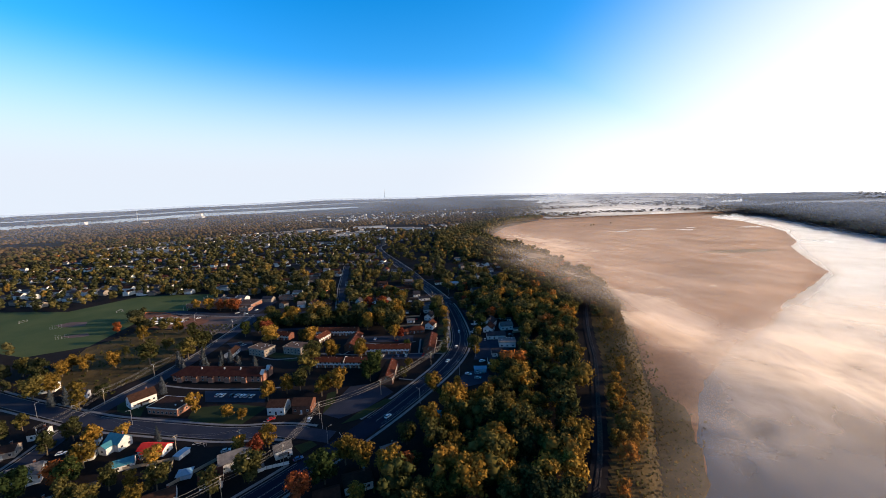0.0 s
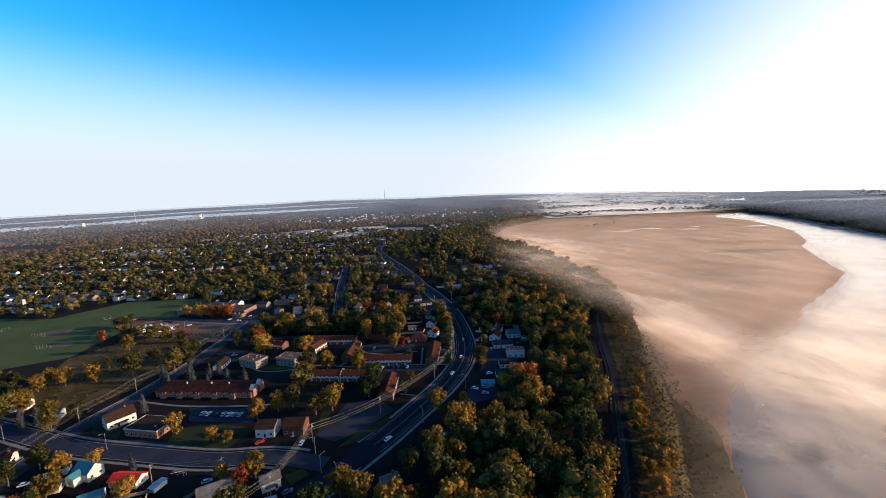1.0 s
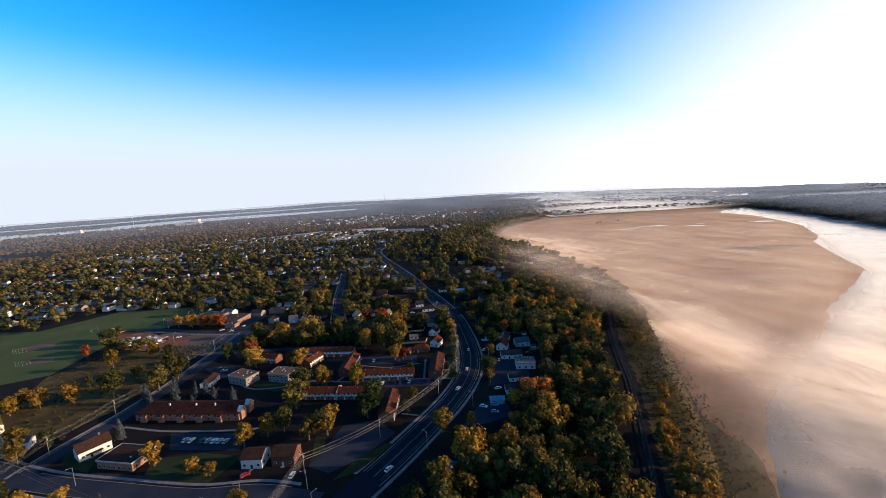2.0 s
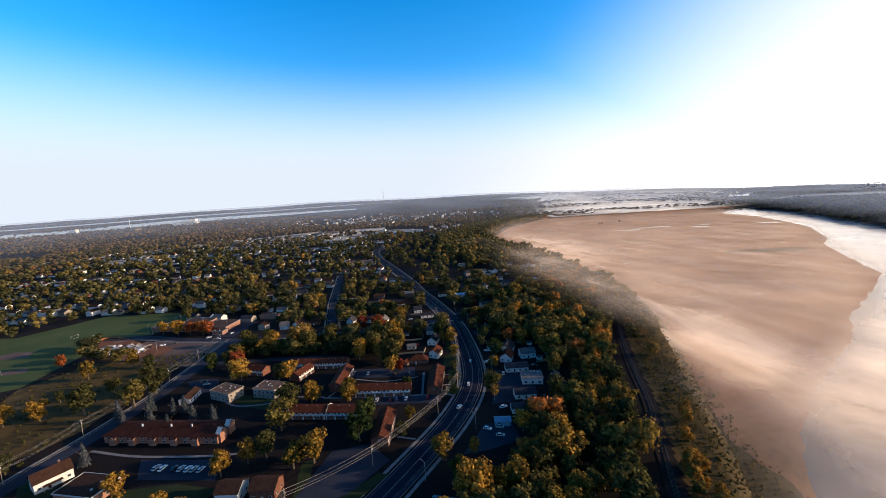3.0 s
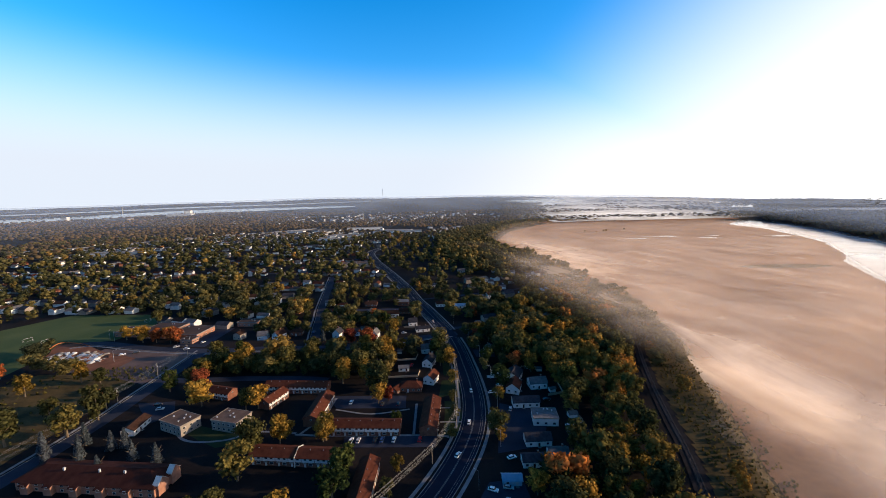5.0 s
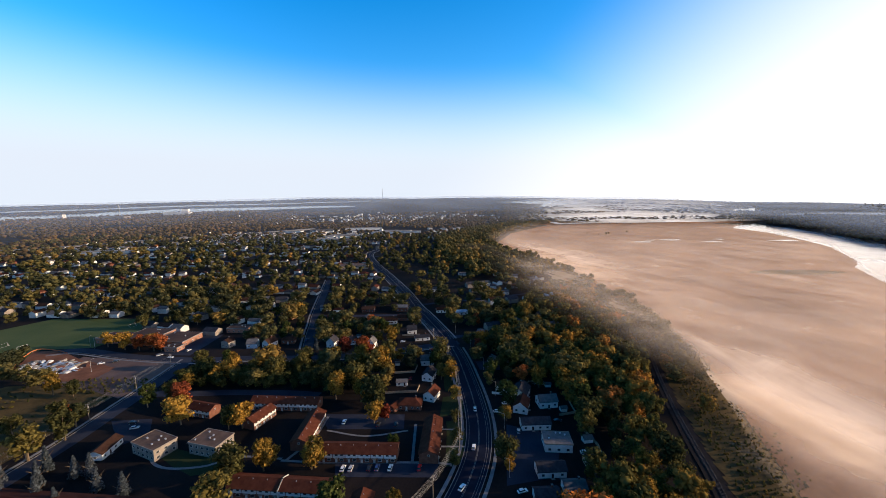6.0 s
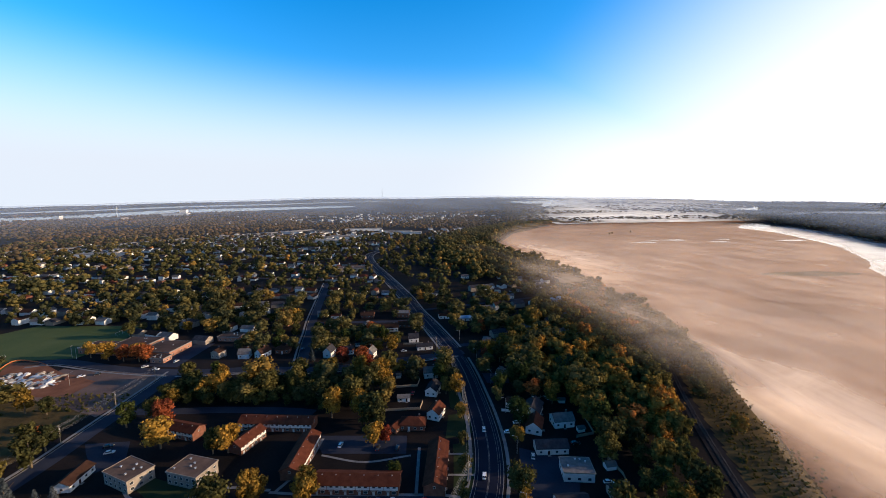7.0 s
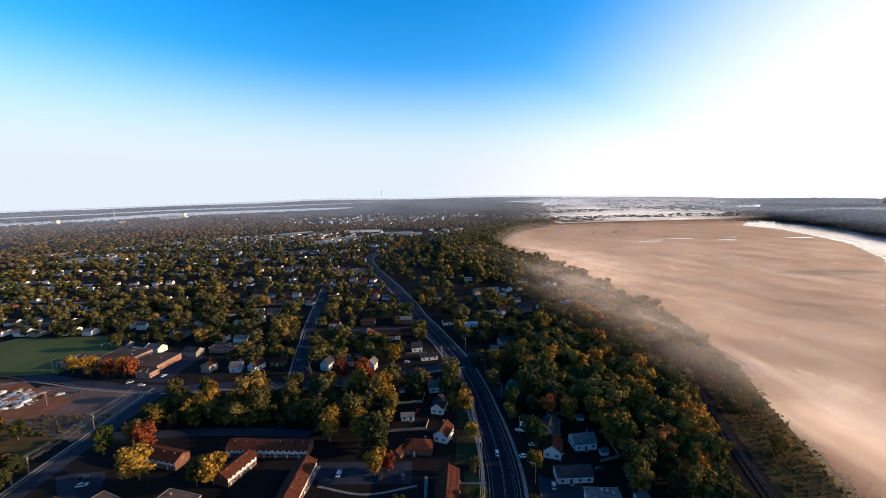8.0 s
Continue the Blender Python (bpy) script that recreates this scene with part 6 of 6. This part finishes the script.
CARS = []
WORD = ("white", "silver", "black", "red", "blue")
for k, paint in enumerate(CAR_PAINT):
    c = new("car")
    tagged(c, f"{WORD[k]} car standing on the asphalt", "car", "cars")
    part("body", car_body(paint), paint, c)
    part("glazed_cabin", car_cabin(False), M_GLASS, c, "dark glazed cabin")
    part("roof", car_cabin(True), paint, c)
    for sx in (-1.35, 1.4):
        for sy in (-1, 1):
            bm = bmesh.new()
            bmesh.ops.create_cone(bm, cap_ends=True, segments=14, radius1=0.33, radius2=0.33, depth=0.22)
            w = part("wheel", bm, M_TYRE, c)
            w.matrix_local = pose(sx, sy * 0.82, 0.33, 90)
            bm = bmesh.new()
            bmesh.ops.create_cone(bm, cap_ends=True, segments=10, radius1=0.19, radius2=0.17, depth=0.26)
            part("rim", bm, M_METAL, w)
    for sy in (-0.6, 0.6):
        box_part("headlight", (2.16, 2.27, sy - 0.17, sy + 0.17, 0.58, 0.72), M_TRIM, c)
        box_part("tail_light", (-2.28, -2.18, sy - 0.17, sy + 0.17, 0.68, 0.82), R_RED, c)
    CARS.append(c)
used = set()


def park(x, y, rot, k):
    z = float(land(x, y)) + 0.07
    m = pose(x, y, z, 0, 0, rot)
    if k not in used:
        used.add(k)
        CARS[k].matrix_world = m
        return CARS[k]
    return copy_thing(CARS[k], m)


for x, y, rot, k in ((2.8, 298.8, 82, 0), (5.5, 333.6, 90, 0), (-3.6, 271.8, 60, 0), (-79.2, 588, 110, 0), (-36, 199.8, 55, 0), (-124.8, 91.2, 48, 2),
                     (-150, 228, 82, 1), (-146.4, 227.5, 82, 0), (-140.4, 227, 82, 2), (-136.8, 226.8, 82, 1), (-133.2, 226.3, 82, 0), (-130.2, 226.1, 82, 1), (-126.6, 225.6, 82, 1),
                     (-79.8, 198, 90, 0), (-102, 199.2, 40, 3), (-57.6, 283.2, 85, 0), (-54, 283.2, 85, 1), (-45.6, 283.7, 85, 2), (-42, 283.7, 85, 4), (-36, 283.8, 85, 0), (-22.8, 283.9, 85, 3),
                     (-67.2, 320.4, 88, 0), (-48, 318, 88, 2), (-38.4, 318, 88, 2), (10.8, 249.6, -20, 0), (17.4, 250.8, -10, 1), (16.8, 243.6, -5, 1), (21.6, 270, 20, 0), (55.8, 295.2, 0, 0),
                     (-273.6, 397.2, 30, 0), (-265.2, 400.8, 30, 2), (-228, 408, 5, 0), (-240, 412.8, 40, 1), (-223.2, 422.4, 80, 1), (-180, 314.4, 20, 1), (-184.8, 319.2, 20, 2), (-108, 417.6, 0, 4), (-84, 421.2, 10, 2),
                     (-15.6, 439.2, 12, 1), (19.2, 294, 10, 4), (18, 331.2, 5, 0), (-235.2, 219.6, 30, 1), (-180, 409.2, 2, 4), (-24, 422.4, 15, 3)):
    park(x, y, rot, k)

# ---- poles, lamps and cables ----


def tube(bm, a, b, r, n=6, r2=None):
    a, b = Vector(a), Vector(b)
    m = (b - a).to_track_quat("Z", "Y").to_matrix().to_4x4()
    g = bmesh.ops.create_cone(bm, cap_ends=True, segments=n, radius1=r, radius2=r2 or r, depth=(b - a).length)
    bmesh.ops.transform(bm, matrix=Matrix.Translation((a + b) / 2) @ m, verts=g["verts"])


def tube_part(name, a, b, r, m, parent, n=6, r2=None, label=""):
    bm = bmesh.new()
    tube(bm, a, b, r, n, r2)
    return part(name, bm, m, parent, label)


pole0 = new("utility_pole")
tagged(pole0, "weathered wooden utility pole with a crossarm", "pole", "utility poles")
tube_part("pole", (0, 0, -0.5), (0, 0, 10.5), 0.17, M_POLE, pole0, 8, 0.11)
box_part("crossarm", (-1.2, 1.2, -0.07, 0.07, 9.6, 9.75), M_POLE, pole0)
for x in (-1.05, -0.5, 0.5, 1.05):
    tube_part("insulator", (x, 0, 9.75), (x, 0, 9.95), 0.06, M_TRIM, pole0)
tube_part("transformer", (0.35, 0, 8.0), (0.35, 0, 8.9), 0.24, M_METAL, pole0, 10)
lamp0 = new("street_lamp")
tagged(lamp0, "tall grey street lamp with a curved arm", "street lamp", "street lamps")
tube_part("pole", (0, 0, -0.3), (0, 0, 9.0), 0.11, M_METAL, lamp0, 8, 0.07)
arm = tube_part("arm", (0, 0, 8.9), (1.9, 0, 9.5), 0.05, M_METAL, lamp0)
box_part("lamp_head", (1.7, 2.5, -0.14, 0.14, 9.42, 9.56), M_METAL, arm, "", 0.03)


def line_of(first, spots, turn):
    out = []
    for i, (x, y) in enumerate(spots):
        m = pose(x, y, 0, 0, 0, turn)
        if first.matrix_world.translation.length == 0 and i == 0 and first not in used:
            used.add(first)
            first.matrix_world = m
        else:
            copy_thing(first, m)
        out.append((x, y))
    return out


def cables(spots, turn, heights=(9.95,), offs=(-1.05, 0.0, 1.05), r=0.035):
    """Sagging cables from pole to pole."""
    c, s = math.cos(radians(turn)), math.sin(radians(turn))
    for (x1, y1), (x2, y2) in zip(spots, spots[1:]):
        for z in heights:
            for o in offs:
                bm = bmesh.new()
                n = 8
                pts = [(x1 + (x2 - x1) * k / n + o * c, y1 + (y2 - y1) * k / n + o * s, z - 1.0 * (1 - (2 * k / n - 1) ** 2)) for k in range(n + 1)]
                across = Vector((y1 - y2, x2 - x1, 0)).normalized() * r
                rings = [[bm.verts.new(Vector(p) + q) for q in (across, Vector((0, 0, r)), -across, Vector((0, 0, -r)))] for p in pts]
                for p, q in zip(rings, rings[1:]):
                    for k in range(4):
                        bm.faces.new((p[k], p[(k + 1) % 4], q[(k + 1) % 4], q[k]))
                tagged(part("power_cable", bm, M_WIRE), "thin sagging overhead power cable", "cable", "power cables")


B_POLES = line_of(pole0, [(-216.6, 180), (-217.8, 220.8), (-213.6, 256.8), (-211.2, 288), (-211.8, 321.6), (-213, 356.4), (-215.4, 391.2)], 0)
A_POLES = line_of(pole0, [(-273.6, 229.8), (-230.4, 216.6)], 70)
M_POLES = line_of(pole0, [(-141.6, 98.4), (-117.6, 121.2), (-96, 141.6), (-79.2, 163.2), (-74.4, 199.2), (-44.4, 224.4), (-15.6, 266.4), (-4.2, 295.2), (-3, 331.2), (-4.8, 367.2), (-10.8, 405.6), (-24, 446.4), (-45.6, 494.4)], 40)
line_of(pole0, [(-135.6, 170.4), (-105.6, 174)], 60)
cables(B_POLES, 0, (9.95, 7.2))
cables(M_POLES, 40, (9.95, 8.2, 7.0))
cables([(-206.4, 196.8), (-135.6, 170.4), (-105.6, 174), (-79.2, 163.2)], 60, (9.95,), (-1.05, 1.05))
lamps = [(-94.8, 183, 200), (-69.6, 189.6, 220), (-62.4, 176.4, 40), (-52.8, 169.2, 130), (-19.2, 213.6, 145), (4.8, 249.6, 150), (17.4, 278.4, 180), (19.8, 314.4, 180), (19.2, 350.4, 185), (14.4, 386.4, 190), (7.2, 422.4, 195), (-4.8, 463.2, 200),
         (-180, 196.8, 250), (-246, 206.4, 70), (-268.8, 384, 40), (-307.2, 428.4, 0), (-314.4, 432, 90)]
for i, (x, y, turn) in enumerate(lamps):
    m = pose(x, y, 0, 0, 0, turn)
    if i == 0:
        lamp0.matrix_world = m
    else:
        copy_thing(lamp0, m)

# ---- sports field things ----


def goal(x, y, rot):
    g = site("football_goal", x, y, rot, "white football goal frame on the field", "goal", "football goals")
    for sx in (-3.6, 3.6):
        tube_part("post", (sx, 0, 0), (sx, 0, 2.4), 0.07, M_TRIM, g)
        tube_part("stay", (sx, 0, 2.35), (sx, 1.8, 0), 0.04, M_TRIM, g)
    tube_part("crossbar", (-3.6, 0, 2.4), (3.6, 0, 2.4), 0.07, M_TRIM, g)
    tube_part("ground_bar", (-3.6, 1.8, 0.05), (3.6, 1.8, 0.05), 0.04, M_TRIM, g)


for x, y, rot in ((-369.6, 428.4, 80), (-472.8, 400.8, 80), (-391.2, 432, -100), (-321.6, 484.8, -95)):
    goal(x, y, rot)
for x, y, rot in ((-409.2, 374.4, 20), (-370.8, 343.2, 20)):
    b = site("backstop", x, y, rot, "chain-link backstop of a ball diamond", "backstop", "backstops")
    for k in range(5):
        tube_part("post", (-5 + 2.5 * k, 0.4 * abs(k - 2), 0), (-5 + 2.5 * k, 0.4 * abs(k - 2), 4.0), 0.06, M_METAL, b)
    for z in (0.3, 2.0, 3.9):
        bm = bmesh.new()
        for k in range(4):
            tube(bm, (-5 + 2.5 * k, 0.4 * abs(k - 2), z), (-2.5 + 2.5 * k, 0.4 * abs(k - 1), z), 0.035, 5)
        part("rail", bm, M_METAL, b)

# ---- demolition site ----
rd = random.Random(3)
SPOIL = [M_WHITE, M_CONCRETE, M_METAL, M_BRICK, M_CREAM]
for k in range(85):
    a, r = rd.uniform(0, 6.28), rd.uniform(0, 1) ** 0.6
    x, y = -305 + 26 * r * math.cos(a), 392 + 12 * r * math.sin(a) - 0.12 * 26 * r * math.cos(a)
    bm = bmesh.new()
    w = rd.uniform(0.8, 4.2)
    bmesh.ops.create_icosphere(bm, subdivisions=2, radius=1.0)
    for v in bm.verts:
        v.co += noise.noise_vector(v.co * 1.7 + Vector((k * 9.1, 0, 0))) * 0.45
        v.co = Vector((v.co.x * w, v.co.y * w * 0.55, max(-0.1, v.co.z) * w * 0.38))
    o = part("debris_chunk", bm, rd.choice(SPOIL))
    o.matrix_world = pose(x, y, 0.04, 0, 0, rd.uniform(0, 216))
    tagged(o, "broken pale chunk of building debris on red soil", "debris", "debris chunks")
for k in range(16):
    x, y = -305 + rd.uniform(-22, 22), 392 + rd.uniform(-9, 9)
    o = box_part("scrap_panel", (-rd.uniform(1.5, 4), rd.uniform(1.5, 4), -0.6, 0.6, 0, 0.14), rd.choice((M_WHITE, M_METAL)), None, "", 0.02)
    o.matrix_world = pose(x, y, rd.uniform(0.3, 1.2), rd.uniform(-14, 14), rd.uniform(-12, 12), rd.uniform(0, 216))
    tagged(o, "bent pale sheet panel lying on the rubble", "scrap", "scrap panels")
fence = site("safety_fence", 0, 0, 0, "orange mesh safety fence round the demolition site", "fence")
fl = smooth_line([SITE[6], SITE[0], SITE[1], SITE[2], (-318, 416)], 3.0)
o = ribbon("mesh", fl, -0.04, 0.04, 1.1, M_ORANGE, fence, deep=0.8)
for i in range(0, len(fl), 2):
    tube_part("post", (*fl[i], 0), (*fl[i], 1.3), 0.05, M_METAL, fence)

# ---- tall things far off ----
mast = site("radio_mast", -745, 4300, 0, "thin lattice radio mast on the horizon", "mast")
mz = 0.0
for sx, sy in ((-2, -1.2), (2, -1.2), (0, 2.3)):
    tube_part("leg", (sx, sy, mz - 2), (sx * 0.6, sy * 0.6, mz + 118), 0.7, M_METAL, mast, 5)
for k in range(12):
    box_part("brace", (-2, 2, -1.3, -0.9, mz + 10 * k, mz + 10 * k + 0.8), M_METAL, mast)
pylon = site("water_tower", -1990, 2420, 0, "slender far lattice tower beyond the woods", "tower")
tube_part("shaft", (0, 0, -2), (0, 0, 70), 1.2, M_METAL, pylon, 6)
box_part("platform", (-4, 4, -4, 4, 55, 57), M_METAL, pylon)

# ---- yards ----
ry = random.Random(21)
for x, y, n in ((50, 366, 14), (44, 368, 10), (-62, 452, 8), (-128, 178, 7)):
    pile = site("lumber_pile", x, y, ry.uniform(-20, 30), "untidy heap of pale boards in a back yard", "lumber")
    for _ in range(n):
        o = box_part("board", (-2.2, 2.2, -0.14, 0.14, 0, 0.07), ry.choice((M_WHITE, M_POLE, M_CREAM)), pile, "", 0.0)
        o.matrix_local = pose(ry.uniform(-3, 3), ry.uniform(-1.6, 1.6), ry.uniform(0.05, 0.7), 0, ry.uniform(-9, 9), ry.uniform(-40, 60))


def board_fence(pts, h, m, label):
    """A fence of upright boards between posts along a line."""
    root = site("board_fence", 0, 0, 0, label, "fence")
    for (x0, y0), (x1, y1) in zip(pts, pts[1:]):
        run = math.hypot(x1 - x0, y1 - y0)
        n = max(1, round(run / 2.4))
        turn = math.degrees(math.atan2(y1 - y0, x1 - x0))
        for k in range(n):
            a = (k + 0.5) / n
            x, y = x0 + (x1 - x0) * a, y0 + (y1 - y0) * a
            z = float(land(x, y))
            o = box_part("fence_panel", (-run / n / 2 + 0.06, run / n / 2 - 0.06, -0.03, 0.03, 0.08, h), m, root, "", 0.0)
            o.matrix_local = pose(x, y, z, 0, 0, turn)
            o = box_part("post", (-run / n / 2 - 0.06, -run / n / 2 + 0.06, -0.06, 0.06, -0.3, h + 0.12), M_POLE, root, "", 0.0)
            o.matrix_local = pose(x, y, z, 0, 0, turn)


for pts, m, label in (([(17, 352), (29, 350), (30, 343)], M_WHITE, "white board fence round a roadside yard"),
                      ([(62, 345), (62, 330), (52, 327)], M_POLE, "weathered board fence behind white houses"),
                      ([(60, 318), (64, 300), (62, 282)], M_POLE, "weathered board fence along the wood"),
                      ([(-50, 352), (-30, 354), (-29, 362)], M_POLE, "brown board fence between back yards"),
                      ([(-48, 380), (-34, 382), (-33, 392)], M_POLE, "weathered board fence beside a lawn"),
                      ([(-52, 455), (-36, 456)], M_POLE, "weathered board fence behind a cottage"),
                      ([(-158, 158), (-134, 166), (-130, 158)], M_POLE, "weathered board fence round a cottage yard"),
                      ([(-124, 148), (-112, 166), (-96, 176)], M_POLE, "brown board fence between small gardens"),
                      ([(-92, 156), (-76, 162)], M_WHITE, "white board fence behind the corner house")):
    board_fence(pts, 1.7, m, label)
for x, y, rot, w, d in ((-62, 368, 8, 4, 3), (-48, 395, 5, 3.5, 3), (56, 333, 12, 4, 3), (-90, 452, 10, 4, 3), (-120, 448, 0, 3.5, 3), (-158, 148, 30, 4, 3), (-88, 158, 32, 3.5, 2.8), (-140, 160, 30, 3, 3), (54, 362, 0, 4, 3)):
    house(x, y, rot, w, d, 2.3, M_WHITE, R_GREY, "small white garden shed with a grey roof", "gable", None, False, name="shed", group="garden sheds", near=False)
for x, y, rot, k in ((24, 340, 10, 0), (27, 312, 80, 1), (50, 322, 5, 2), (-31, 405, 80, 2), (-15, 393, 10, 1), (-36, 372, 85, 3), (-50, 440, 10, 1), (-84, 447, 80, 0), (-134, 445, 85, 4), (-150, 168, 60, 2), (-112, 172, 30, 1), (-73, 165, 35, 4), (-196, 172, 25, 0), (64, 632, 10, 1), (110, 574, 15, 0)):
    park(x, y, rot, k)
